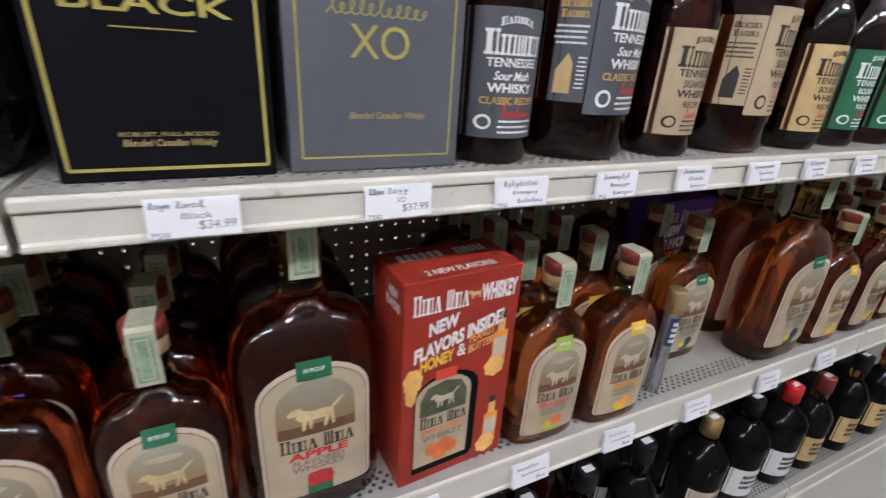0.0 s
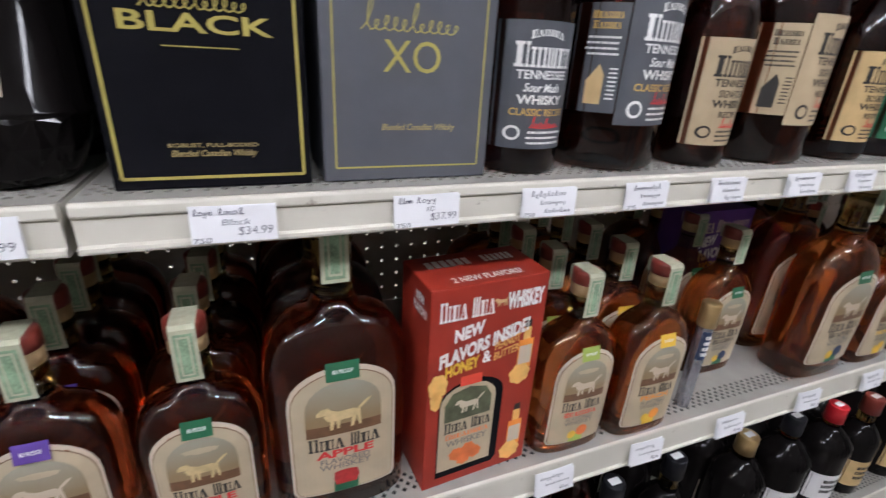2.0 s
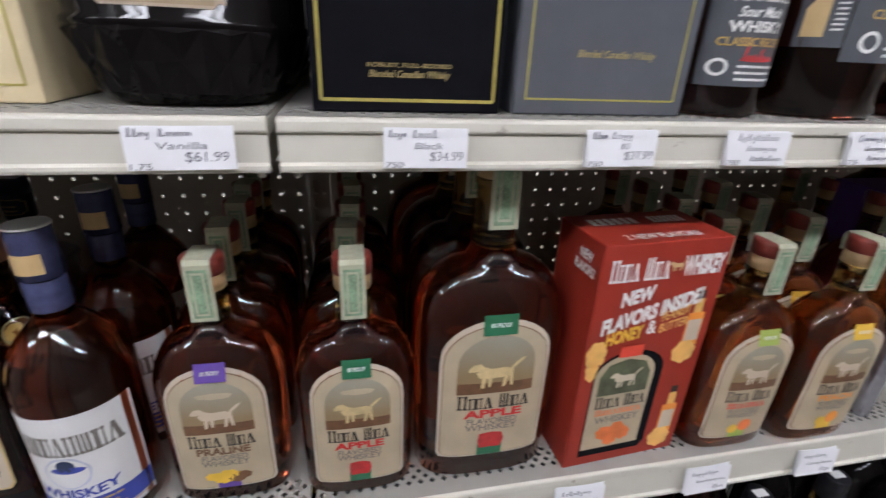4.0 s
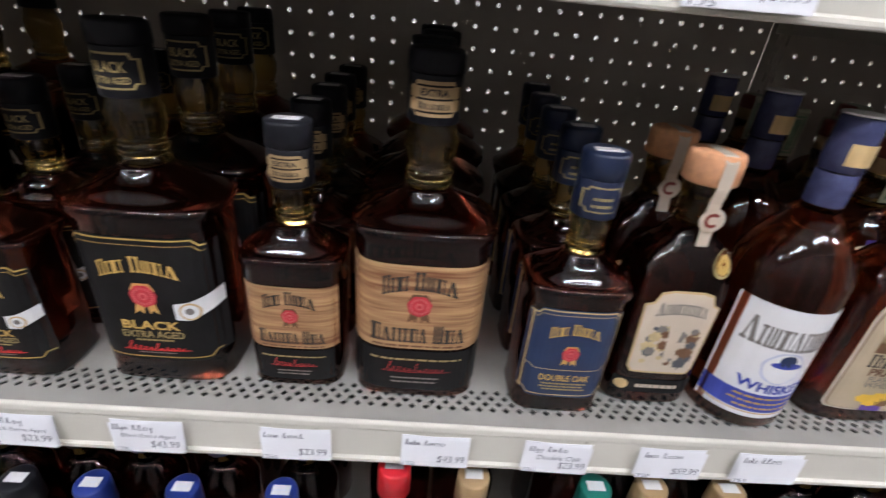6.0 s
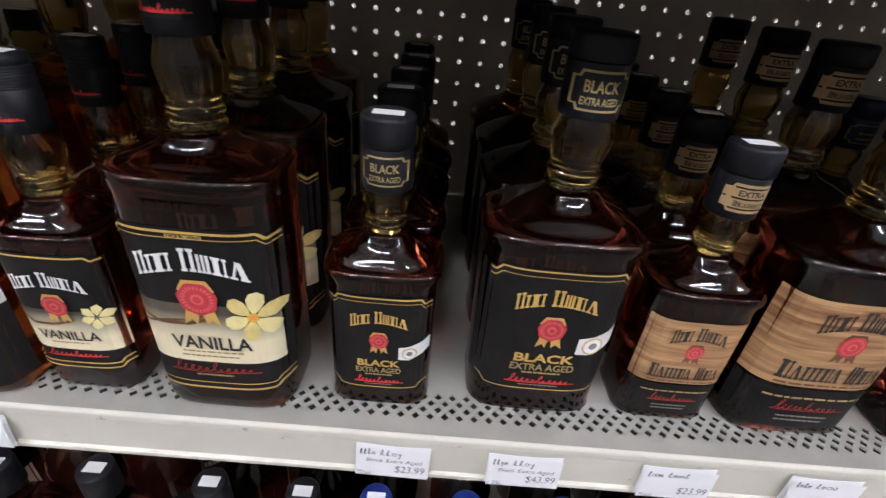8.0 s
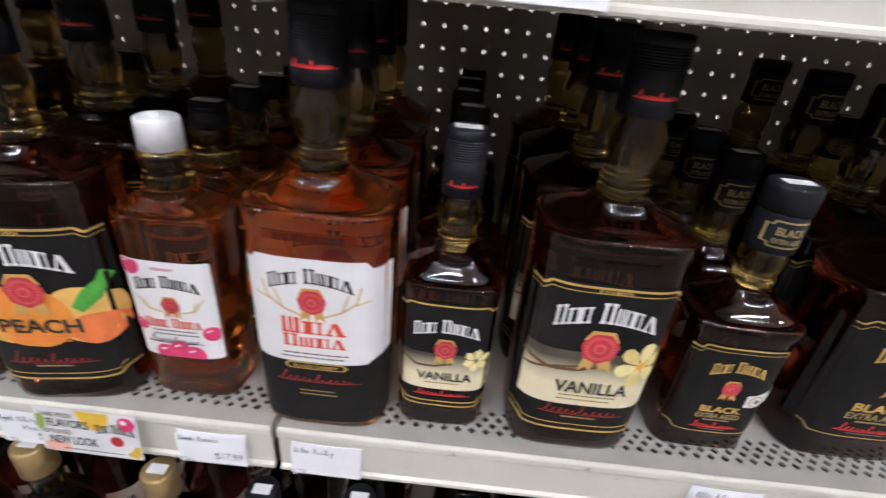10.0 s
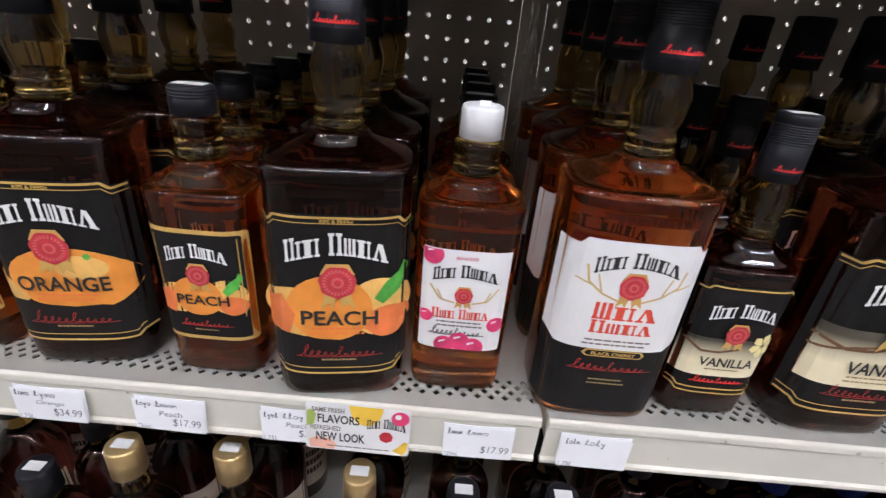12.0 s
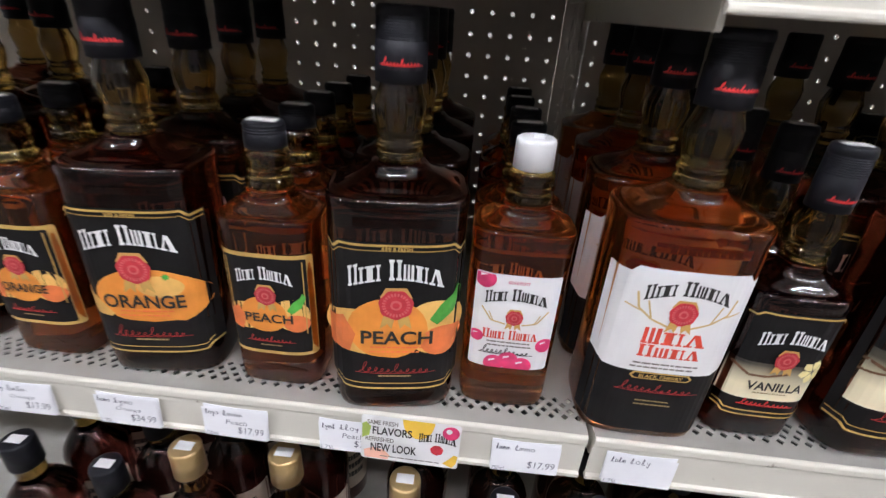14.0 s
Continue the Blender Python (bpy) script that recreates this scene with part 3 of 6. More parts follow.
def arch_body(hx, hy, spring, necktop, nr, n=3.2):
    rows = [(0.0, hx * 0.88, hy * 0.82, n), (0.002, hx * 0.94, hy * 0.92, n), (0.006, hx * 0.965, hy * 0.97, n), (spring * 0.5, hx * 0.985, hy, n), (spring, hx, hy, n)]
    g = necktop - spring
    for i in range(1, 9):
        a = math.pi / 2 * i / 9
        k = math.cos(a)
        rows.append((spring + g * 0.86 * math.sin(a), max(nr * 1.25, hx * k ** 0.6), max(nr * 1.2, hy * (0.35 + 0.65 * k)), n - (n - 2.1) * i / 9))
    rows.append((necktop, nr, nr, 2))
    return rows


def round_body(r, shoulder, necktop, nr):
    rows = [(0.0, r * 0.86), (0.002, r * 0.95), (0.006, r), (shoulder * 0.5, r), (shoulder, r)]
    g = necktop - shoulder
    for i in range(1, 8):
        a = math.pi / 2 * i / 8
        rows.append((shoulder + g * (0.55 * math.sin(a) + 0.45 * (i / 8) ** 2), nr + (r - nr) * math.cos(a)))
    rows.append((necktop, nr))
    return ring_rows(rows)


def bottle(label, glass, rows, neck, seg=32, name="whiskey_bottle", category="bottle", group=""):
    root = thing(name, label, category, group)
    part("body", loft_bm(rows, seg), glass, root)
    if neck:
        bm = loft_bm(ring_rows(neck), 48)
        if len(neck) == 14:
            lo, hi = neck[7][0], neck[12][0]
            for v in bm.verts:
                if lo < v.co.z < hi - 1e-5:
                    k = 1 - 0.045 * (0.5 + 0.5 * math.cos(12 * math.atan2(v.co.y, v.co.x) + 0.4))
                    v.co.x, v.co.y = v.co.x * k, v.co.y * k
        part("neck", bm, CLEAR, root, "clear ringed glass neck")
    return root, Front(rows)


def flask_neck(z0, z1, r):
    """Rings at the foot, a bulb, then straight under the cap."""
    g = z1 - z0
    return [(z0 + 0.0002, r * 1.02), (z0 + g * 0.05, r * 1.12), (z0 + g * 0.10, r * 1.12), (z0 + g * 0.13, r * 1.02), (z0 + g * 0.16, r * 1.02), (z0 + g * 0.20, r * 1.12), (z0 + g * 0.25, r * 1.10), (z0 + g * 0.29, r * 0.97),
            (z0 + g * 0.42, r * 1.08), (z0 + g * 0.58, r * 1.2), (z0 + g * 0.72, r * 1.22), (z0 + g * 0.86, r * 1.05), (z0 + g * 0.95, r * 0.95), (z1 - 0.0003, r * 0.93)]


def stepped(dip=0.022, k=0.80):
    """The outline of a label whose top and bottom step down at the corners."""
    return [(-1, dip * 1.6), (-k - 0.08, dip * 1.6), (-k, 0), (k, 0), (k + 0.08, dip * 1.6), (1, dip * 1.6), (1, 1 - dip * 1.6), (k + 0.08, 1 - dip * 1.6), (k, 1), (-k, 1), (-k - 0.08, 1 - dip * 1.6), (-1, 1 - dip * 1.6)]


def step_line(v, dip, k=0.80, up=1):
    return [(-0.99, v - up * dip * 1.6), (-k - 0.08, v - up * dip * 1.6), (-k, v), (k, v), (k + 0.08, v - up * dip * 1.6), (0.99, v - up * dip * 1.6)]


def seal(s, u, v, r, lift=4, ribbon=GOLD):
    a = s.hw / s.h
    s.poly("seal_ribbon", [[(u - r * 0.7, v - r * 0.6 * a), (u - r * 0.95, v - r * 1.7 * a), (u - r * 0.5, v - r * 1.35 * a), (u - r * 0.25, v - r * 1.7 * a), (u, v - r * 0.6 * a)],
                           [(u, v - r * 0.6 * a), (u + r * 0.25, v - r * 1.7 * a), (u + r * 0.5, v - r * 1.35 * a), (u + r * 0.95, v - r * 1.7 * a), (u + r * 0.7, v - r * 0.6 * a)],
                           [(u - r * 0.95, v + r * 0.5 * a), (u - r * 0.6, v + r * 1.15 * a), (u + r * 0.6, v + r * 1.15 * a), (u + r * 0.95, v + r * 0.5 * a), (u, v + r * 0.2 * a)]], ribbon, lift)
    s.disc("wax_seal", u, v, r, WAX, lift + 1, wavy=0.04, seg=40)
    ring = []
    for i in range(24):
        t, t2 = 2 * math.pi * i / 24, 2 * math.pi * (i + 0.6) / 24
        ring.append([(u + r * k * math.cos(q), v + r * k * a * math.sin(q)) for k, q in ((0.62, t), (0.82, t), (0.82, t2), (0.62, t2))])
    s.poly("seal_print", ring, CORKPINK, lift + 2)
    s.disc("seal_mark", u, v, r * 0.34, CORKPINK, lift + 2)
    s.disc("seal_mark", u, v, r * 0.2, WAX, lift + 3)


NECKTAN = material("tan_neck_paper", (0.42, 0.28, 0.14), 0.5)
CORKPINK = material("seal_pink", (0.62, 0.13, 0.13), 0.5)


def peaches(s, v, h, leaf=True):
    """Printed fruit across the label, v its middle and h its height."""
    s.disc("fruit_print", -0.62, v - h * 0.08, 0.46, FRUITPALE, 2, rv=h * 0.40)
    s.disc("fruit_print", 0.58, v + h * 0.02, 0.46, FRUITPALE, 2, rv=h * 0.46)
    s.disc("fruit_print", -0.12, v, 0.60, FRUIT, 3, rv=h * 0.52)
    s.poly("fruit_print", [[(-1.02, v - h * 0.45), (-0.72, v - h * 0.5), (-0.6, v - h * 0.1), (-0.78, v + h * 0.2), (-1.02, v + h * 0.05)]], FRUITDEEP, 4)
    s.disc("fruit_print", 0.70, v - h * 0.22, 0.33, FRUITDEEP, 3, rv=h * 0.26)
    if leaf:
        s.poly("leaf_print", [[(0.50, v + h * 0.18), (0.62, v + h * 0.08), (0.86, v + h * 0.26), (0.98, v + h * 0.55), (0.90, v + h * 0.68), (0.84, v + h * 0.55), (0.66, v + h * 0.42)]], LEAF, 5)


def capsule(root, z0, z1, r, mat, name="capsule"):
    return part(name, loft_bm(ring_rows([(z0, r * 0.96), (z0 + 0.0008, r), (z1 - 0.001, r), (z1, r * 0.99)]), 28), mat, root)


def big_flavour(kind):
    text = {"peach": "PEACH", "orange": "ORANGE", "vanilla": "VANILLA", "cherry": ""}[kind]
    names = {"peach": "large square amber bourbon bottle with black label and printed peaches", "orange": "large square amber bourbon bottle with black label and printed orange",
             "vanilla": "large square dark bourbon bottle with vanilla flower label", "cherry": "large square amber bourbon bottle with white antler label"}
    glass = AMBER if kind == "cherry" else BOURBON
    rows = square_body(0.318, 0.0540, 0.0435, 0.195, 0.215, 0.0185)
    root, f = bottle(names[kind], glass, rows, flask_neck(0.215, 0.272, 0.0155), group="square bourbon bottles")
    cap = part("cap", loft_bm(cap_rows(0.270, 0.318, 0.0180, 9), 32), CAPBLACK, root, "tall black screw cap with fine ridges")
    c = Sheet(Front(ring_rows([(0.25, 0.0182), (0.33, 0.0182)])), -0.0145, 0.0145, 0.279, 0.288, cap, CAPBLACK, "cap_band")
    c.flourish("cap_signature", 0, 0.5, 1.7, 0.5, RED, 2, seed=4, width=0.0008)
    emb = Sheet(f, -0.032, 0.032, 0.177, 0.1845, root, glass, "embossing", lift=0)
    emb.bars("raised_lettering", 0, 0.5, 1.7, 1, 0.9, glass, 5, 0.8, 3)
    if kind == "cherry":
        s = Sheet(f, -0.0530, 0.0530, 0.010, 0.165, root, LBLACK, outline=[(-1, 0.03), (-0.8, 0), (0.8, 0), (1, 0.03), (1, 0.5), (-1, 0.5)])
        s.poly("white_panel", [[(-1, 0.46), (-0.85, 0.41), (0.72, 0.41), (0.85, 0.44), (1, 0.46), (1, 0.965), (0.80, 0.965), (0.72, 1.0), (-0.72, 1.0), (-0.80, 0.965), (-1, 0.965)]], LWHITE, 2)
        s.wordmark("wordmark", JIMW, 0, 0.868, 1.15, 0.080, INK, 3, 0.045)
        for m in (-1, 1):
            s.band("antler_print", [(m * 0.12, 0.69), (m * 0.40, 0.73), (m * 0.60, 0.785), (m * 0.66, 0.87)], 0.0016, ANTLER, 3)
            s.band("antler_print", [(m * 0.40, 0.73), (m * 0.50, 0.83)], 0.0013, ANTLER, 3)
            s.band("antler_print", [(m * 0.56, 0.77), (m * 0.78, 0.795)], 0.0012, ANTLER, 3)
        seal(s, 0, 0.775, 0.19, 4)
        s.wordmark("flavour_mark", [0.8, 0.9, 0.9], 0, 0.635, 0.92, 0.095, FRUITRED, 3)
        s.wordmark("flavour_mark", [0.9, 0.9, 0.9, 0.9], 0, 0.545, 0.90, 0.075, FRUITRED, 3)
        s.bars("small_print", 0, 0.465, 1.0, 2, 0.024, GREYINK, 3, 0.4, 5)
        s.poly("plaque", [[(-0.46, 0.385), (-0.40, 0.365), (0.40, 0.365), (0.46, 0.385), (0.40, 0.41), (-0.40, 0.41)]], GOLD, 3)
        s.poly("plaque_field", [[(-0.42, 0.385), (-0.38, 0.372), (0.38, 0.372), (0.42, 0.385), (0.38, 0.403), (-0.38, 0.403)]], LBLACK, 4)
        s.text("plaque_lettering", "BLACK CHERRY", 0, 0.387, 0.64, 0.02, GOLD, 5)
        s.flourish("signature", 0, 0.30, 1.1, 0.06, SCRIPT, 3, 6, 0.00048)
        s.bars("small_print", 0, 0.22, 0.6, 2, 0.025, DULLGOLD, 3, 0.35, 7)
        return root
    s = Sheet(f, -0.0530, 0.0530, 0.026, 0.166, root, LBLACK, outline=stepped())
    s.band("gold_border", step_line(0.985, 0.022), 0.0018, GOLD, 6)
    s.band("gold_border", step_line(0.955, 0.022), 0.0006, GOLD, 6)
    s.band("gold_border", step_line(0.015, 0.022, up=-1), 0.0018, GOLD, 6)
    s.band("gold_border", step_line(0.055, 0.022, up=-1), 0.0009, GOLD, 6)
    s.text("top_lettering", "RIPE & FRESH" if kind != "vanilla" else "RICH & SMOOTH", 0, 0.965, 0.42, 0.022, GOLD, 6)
    s.wordmark("wordmark", JIMW, 0.0, 0.79, 1.38, 0.125, WHITE, 7, 0.055)
    if kind == "vanilla":
        fade = gradient_print("vanilla_fade", (0.86, 0.76, 0.52), (0.03, 0.025, 0.02), 0.074, 0.100, 6)
        s.rect("cream_band", -0.995, 0.995, 0.20, 0.58, fade, 2)
        s.text("flavour_lettering", "VANILLA", 0.05, 0.345, 1.05, 0.085, INK, 8)
        s.band("pod_print", [(-0.95, 0.50), (-0.6, 0.455), (-0.2, 0.46), (0.1, 0.50)], 0.0028, BROWN, 4)
        s.band("pod_print", [(-0.95, 0.42), (-0.5, 0.47), (-0.1, 0.49)], 0.0022, BROWN, 4)
        fl = []
        for i in range(6):
            t = 2 * math.pi * i / 6 + 0.3
            c, d = math.cos(t), math.sin(t)
            fl.append([(0.64 + r * c - w * d, 0.52 + 0.42 * (r * d + w * c)) for r, w in ((0.03, 0.0), (0.14, 0.085), (0.24, 0.115), (0.33, 0.09), (0.37, 0.0), (0.33, -0.08), (0.22, -0.10), (0.12, -0.06))])
        s.poly("flower_print", fl[::2], PETALDEEP, 5)
        s.poly("flower_print", fl[1::2], PETAL, 6)
        s.disc("flower_heart", 0.64, 0.52, 0.075, LYELLOW, 7, wavy=0.2)
        s.disc("flower_heart", 0.64, 0.52, 0.045, FRUIT, 7.5)
        s.bars("small_print", 0, 0.275, 0.9, 2, 0.03, DULLGOLD, 4, 0.35, 8)
    else:
        if kind == "peach":
            peaches(s, 0.45, 0.40)
        else:
            s.disc("fruit_print", 0.12, 0.42, 0.86, FRUIT, 2, rv=0.20)
            s.disc("fruit_gleam", 0.30, 0.50, 0.36, FRUITPALE, 3, rv=0.075)
            s.disc("stalk_print", 0.42, 0.57, 0.05, LEAF, 4, wavy=0.3)
            s.poly("slice_print", [[(-1, 0.30), (-0.62, 0.26), (-0.5, 0.30), (-0.72, 0.40), (-1, 0.47)]], FRUITPALE, 4)
        s.poly("torn_black_edge", [[(-1, 0.06), (1, 0.06), (1, 0.235), (0.72, 0.25), (0.45, 0.265), (0.1, 0.25), (-0.25, 0.26), (-0.6, 0.285), (-1, 0.29)]], LBLACK, 6)
        s.text("flavour_lettering", text, 0.02, 0.40, 1.08 if kind == "peach" else 1.25, 0.095, INK, 8, bold=0.02)
        s.bars("small_print", 0, 0.33, 0.9, 2, 0.032, FRUITDEEP, 7, 0.35, 8)
    seal(s, 0.0, 0.625, 0.25, 8)
    s.flourish("signature", 0, 0.165, 1.1, 0.08, SCRIPT, 8, 6, 0.00048)
    s.bars("small_print", 0, 0.115, 0.6, 1, 0.03, DULLGOLD, 7, 0.4, 7)
    return root


FRUITRED = material("flavour_red_ink", (0.70, 0.07, 0.04), 0.5)


def small_flavour(kind):
    names = {"peach": "small amber bourbon flask with gold-framed peach label", "orange": "small light amber flask with gold-framed orange label"}
    rows = square_body(0.235, 0.0405, 0.031, 0.162, 0.184, 0.0165)
    root, f = bottle(names[kind], AMBER, rows, [(0.1842, 0.0165), (0.187, 0.0185), (0.190, 0.0185), (0.192, 0.0165), (0.205, 0.0160), (0.208, 0.0175), (0.211, 0.0175), (0.2155, 0.015)], group="flavoured bourbon flasks")
    cap = part("cap", loft_bm(cap_rows(0.215, 0.235, 0.0158, 3), 32), CAPBLACK, root, "short black screw cap")
    part("cap_sticker", box_bm(-0.011, 0.011, -0.006, 0.004, 0.2351, 0.2355), LWHITE, cap, "white price sticker", False)
    s = Sheet(f, -0.0375, 0.0375, 0.037, 0.137, root, GOLD, round_=0.06)
    inner = [(u * 0.90, 0.5 + (v - 0.5) * 0.93) for u, v in s.rounded(0.05)]
    s.poly("label_field", [inner], LBLACK, 2)
    s.poly("inner_line", [[(-0.84, 0.06), (-0.82, 0.06), (-0.82, 0.94), (-0.84, 0.94)], [(0.82, 0.06), (0.84, 0.06), (0.84, 0.94), (0.82, 0.94)]], GOLD, 3)
    s.wordmark("wordmark", JIMW, 0, 0.78, 1.25, 0.12, WHITE, 5, 0.05)
    a = Sheet(f, -0.033, 0.033, 0.037, 0.137, s.owner, LBLACK, "fruit_panel", outline=[(-1, 0.2), (1, 0.2), (1, 0.22), (-1, 0.22)], lift=3)
    a.owner = s.owner
    peaches(a, 0.42, 0.34, kind == "peach")
    s.poly("torn_black_edge", [[(-0.87, 0.06), (0.87, 0.06), (0.87, 0.24), (0.5, 0.26), (0, 0.235), (-0.5, 0.25), (-0.87, 0.27)]], LBLACK, 6)
    seal(s, 0, 0.62, 0.24, 7)
    s.text("flavour_lettering", kind.upper(), 0.02, 0.40, 1.1, 0.09, INK, 9, bold=0.02)
    s.flourish("signature", 0, 0.17, 1.0, 0.06, SCRIPT, 8, 9, 0.0006)
    s.bars("small_print", 0, 0.11, 0.6, 1, 0.03, DULLGOLD, 7, 0.4, 7)
    return root


def small_vanilla():
    rows = square_body(0.252, 0.0385, 0.0305, 0.140, 0.163, 0.0145)
    root, f = bottle("small square dark bourbon bottle with vanilla flower label", DARK, rows, flask_neck(0.163, 0.207, 0.0135), group="square bourbon bottles")
    cap = part("cap", loft_bm(cap_rows(0.205, 0.252, 0.0145, 9), 32), CAPBLACK, root, "tall black ridged screw cap")
    c = Sheet(Front(ring_rows([(0.20, 0.0147), (0.26, 0.0147)])), -0.011, 0.011, 0.212, 0.219, cap, CAPBLACK, "cap_band")
    c.flourish("cap_signature", 0, 0.5, 1.7, 0.5, RED, 2, seed=4, width=0.0007)
    part("cap_sticker", box_bm(-0.009, 0.009, -0.006, 0.004, 0.2521, 0.2525), LWHITE, cap, "white price sticker", False)
    s = Sheet(f, -0.0365, 0.0365, 0.026, 0.130, root, LBLACK, outline=stepped())
    for v, up in ((0.985, 1), (0.015, -1), (0.06, -1)):
        s.band("gold_border", step_line(v, 0.022, up=up), 0.0013, GOLD, 6)
    s.wordmark("wordmark", JIMW, 0, 0.76, 1.4, 0.12, WHITE, 7, 0.05)
    fade = gradient_print("vanilla_fade_small", (0.86, 0.76, 0.52), (0.03, 0.025, 0.02), 0.058, 0.080, 6)
    s.rect("cream_band", -0.995, 0.995, 0.18, 0.54, fade, 2)
    s.text("flavour_lettering", "VANILLA", 0.03, 0.33, 1.2, 0.085, INK, 8)
    s.band("pod_print", [(-0.95, 0.50), (-0.6, 0.42), (-0.2, 0.42), (0.2, 0.46)], 0.0022, BROWN, 4)
    fl = []
    for i in range(6):
        t = 2 * math.pi * i / 6 + 0.3
        c2, d = math.cos(t), math.sin(t)
        fl.append([(0.68 + r * c2 - w * d, 0.50 + 0.38 * (r * d + w * c2)) for r, w in ((0.03, 0.0), (0.13, 0.08), (0.22, 0.10), (0.30, 0.0), (0.21, -0.09), (0.11, -0.055))])
    s.poly("flower_print", fl, PETAL, 5)
    seal(s, 0, 0.595, 0.24, 8)
    s.flourish("signature", 0, 0.15, 1.1, 0.06, RED, 8, 6, 0.0007)
    s.bars("small_print", 0, 0.26, 0.9, 1, 0.03, DULLGOLD, 7, 0.4, 7)
    return root


def aged(kind, big):
    """Black, plank-print or navy labelled bourbon in the broad-shouldered bottle."""
    words = {"black": "black and gold label", "plank": "plank-print paper label", "oak": "navy label"}
    label = ("large" if big else "small") + " square dark bourbon bottle with " + words[kind]
    if big:
        H, hx, hy, ridge, nt, nr = 0.290, 0.0585, 0.0450, 0.164, 0.190, 0.0175
        c0, c1, capr, l0, l1, lw = 0.240, 0.274, 0.0203, 0.026, 0.145, 0.0545
    else:
        H, hx, hy, ridge, nt, nr = 0.234, 0.0435, 0.0345, 0.128, 0.152, 0.0140
        c0, c1, capr, l0, l1, lw = 0.184, 0.214, 0.0178, 0.020, 0.113, 0.0380
    rows = square_body(H, hx, hy, ridge, nt, nr)
    for i in (2, 3, 4, 5):
        z, a, b, n = rows[i]
        rows[i] = (z, a * 0.95, b * 0.965, n)
    root, f = bottle(label, DARK, rows, flask_neck(nt, c0 + 0.004, nr * 0.96), group="broad-shouldered bourbon bottles")
    tone = CAPBLUE if kind == "oak" else CAPBLACK
    cz = capsule(root, c0, c1, capr * 0.96, tone)
    cap = part("cap", loft_bm(cap_rows(c1 + 0.0002, H, capr, 0, 0.99), 32), tone, root, "smooth matt cap with a rolled edge")
    cs = Sheet(Front(ring_rows([(c0 - 0.01, capr * 0.965), (H, capr * 0.965)])), -capr * 0.84, capr * 0.84, c0 + 0.006, c1 - 0.004, cz, DULLGOLD if kind != "plank" else NECKTAN, "neck_label", outline=stepped(0.09, 0.75))
    inner = [(u * 0.93, 0.5 + (v - 0.5) * 0.88) for u, v in stepped(0.09, 0.75)]
    if kind == "plank":
        for v0, v1 in ((0.10, 0.16), (0.47, 0.53), (0.84, 0.90)):
            cs.rect("stripe", -0.99, 0.99, v0, v1, LBLACK, 2)
        cs.text("neck_lettering", "EXTRA", 0, 0.69, 1.15, 0.20, INK, 3, bold=0.03)
        cs.wordmark("neck_mark", [0.8] * 7, 0, 0.32, 1.3, 0.19, INK, 3)
    else:
        cs.poly("neck_field", [inner], tone, 2)
        if kind == "black":
            cs.text("neck_lettering", "BLACK", 0, 0.62, 1.25, 0.3, DULLGOLD, 3)
            cs.text("neck_lettering", "EXTRA AGED", 0, 0.26, 1.35, 0.2, DULLGOLD, 3)
        else:
            cs.bars("small_print", 0, 0.55, 1.2, 2, 0.28, DULLGOLD, 3, 0.4, 4)
    if not big:
        part("cap_sticker", box_bm(-0.010, 0.010, -0.007, 0.003, H + 0.0001, H + 0.0005), LWHITE, cap, "white price sticker", False)
    if kind == "plank":
        s = Sheet(f, -lw, lw, l0 - 0.016 * (1 if big else 0.7), l1 - 0.004, root, LBLACK, outline=[(-1, 0), (1, 0), (1, 0.34), (-1, 0.34)])
        s.rect("plank_panel", -1, 1, 0.36, 0.985, PLANK, 2)
        s.wordmark("wordmark", JIMW, 0, 0.83, 1.12, 0.13, INK, 4, 0.05)
        seal(s, 0, 0.70, 0.18, 4, BROWN)
        s.wordmark("range_mark", [0.9, 0.8, 0.9, 0.5, 0.8, 0.7, 0, 0.9, 0.9, 0.8], 0, 0.485, 1.45, 0.14, INK, 4)
        s.bars("small_print", 0, 0.385, 1.5, 1, 0.03, BROWN, 4, 0.5, 5)
        s.bars("small_print", 0, 0.27, 1.5, 1, 0.03, DULLGOLD, 4, 0.5, 6)
        s.flourish("signature", 0, 0.19, 0.95, 0.08, SCRIPT, 4, 6, 0.00048)
        s.bars("small_print", 0, 0.11, 0.8, 2, 0.035, GREYINK, 4, 0.4, 6)
        return root
    s = Sheet(f, -lw, lw, l0, l1, root, LBLACK if kind == "black" else LNAVY, outline=stepped(0.03, 0.78))
    gold = GOLD if kind == "black" else LTAN
    s.band("gold_border", step_line(0.985, 0.03, 0.78), 0.0012, gold, 3)
    s.band("gold_border", step_line(0.945, 0.03, 0.78), 0.0004, gold, 3)
    s.band("gold_border", step_line(0.03, 0.03, 0.78, up=-1), 0.0009, gold, 3)
    if kind == "oak":
        for m in (-1, 1):
            s.rect("gold_border", m * 0.94 - 0.012, m * 0.94 + 0.012, 0.06, 0.94, LTAN, 3)
        s.band("gold_border", [(-0.94, 0.37), (-0.8, 0.37), (-0.74, 0.34), (0.74, 0.34), (0.8, 0.37), (0.94, 0.37)], 0.0007, LTAN, 3)
    s.wordmark("wordmark", JIMW, 0, 0.75, 1.12, 0.12, GOLD, 4, 0.055)
    seal(s, 0, 0.56 if kind == "black" else 0.53, 0.19, 4)
    if kind == "black":
        s.text("age_lettering", "BLACK", 0, 0.315, 0.86, 0.075, GOLD, 4, bold=0.03)
        s.text("age_lettering", "EXTRA AGED", 0, 0.235, 0.92, 0.06, DULLGOLD, 4, bold=0.02)
        s.bars("small_print", 0, 0.185, 0.6, 1, 0.03, DULLGOLD, 4, 0.5, 5)
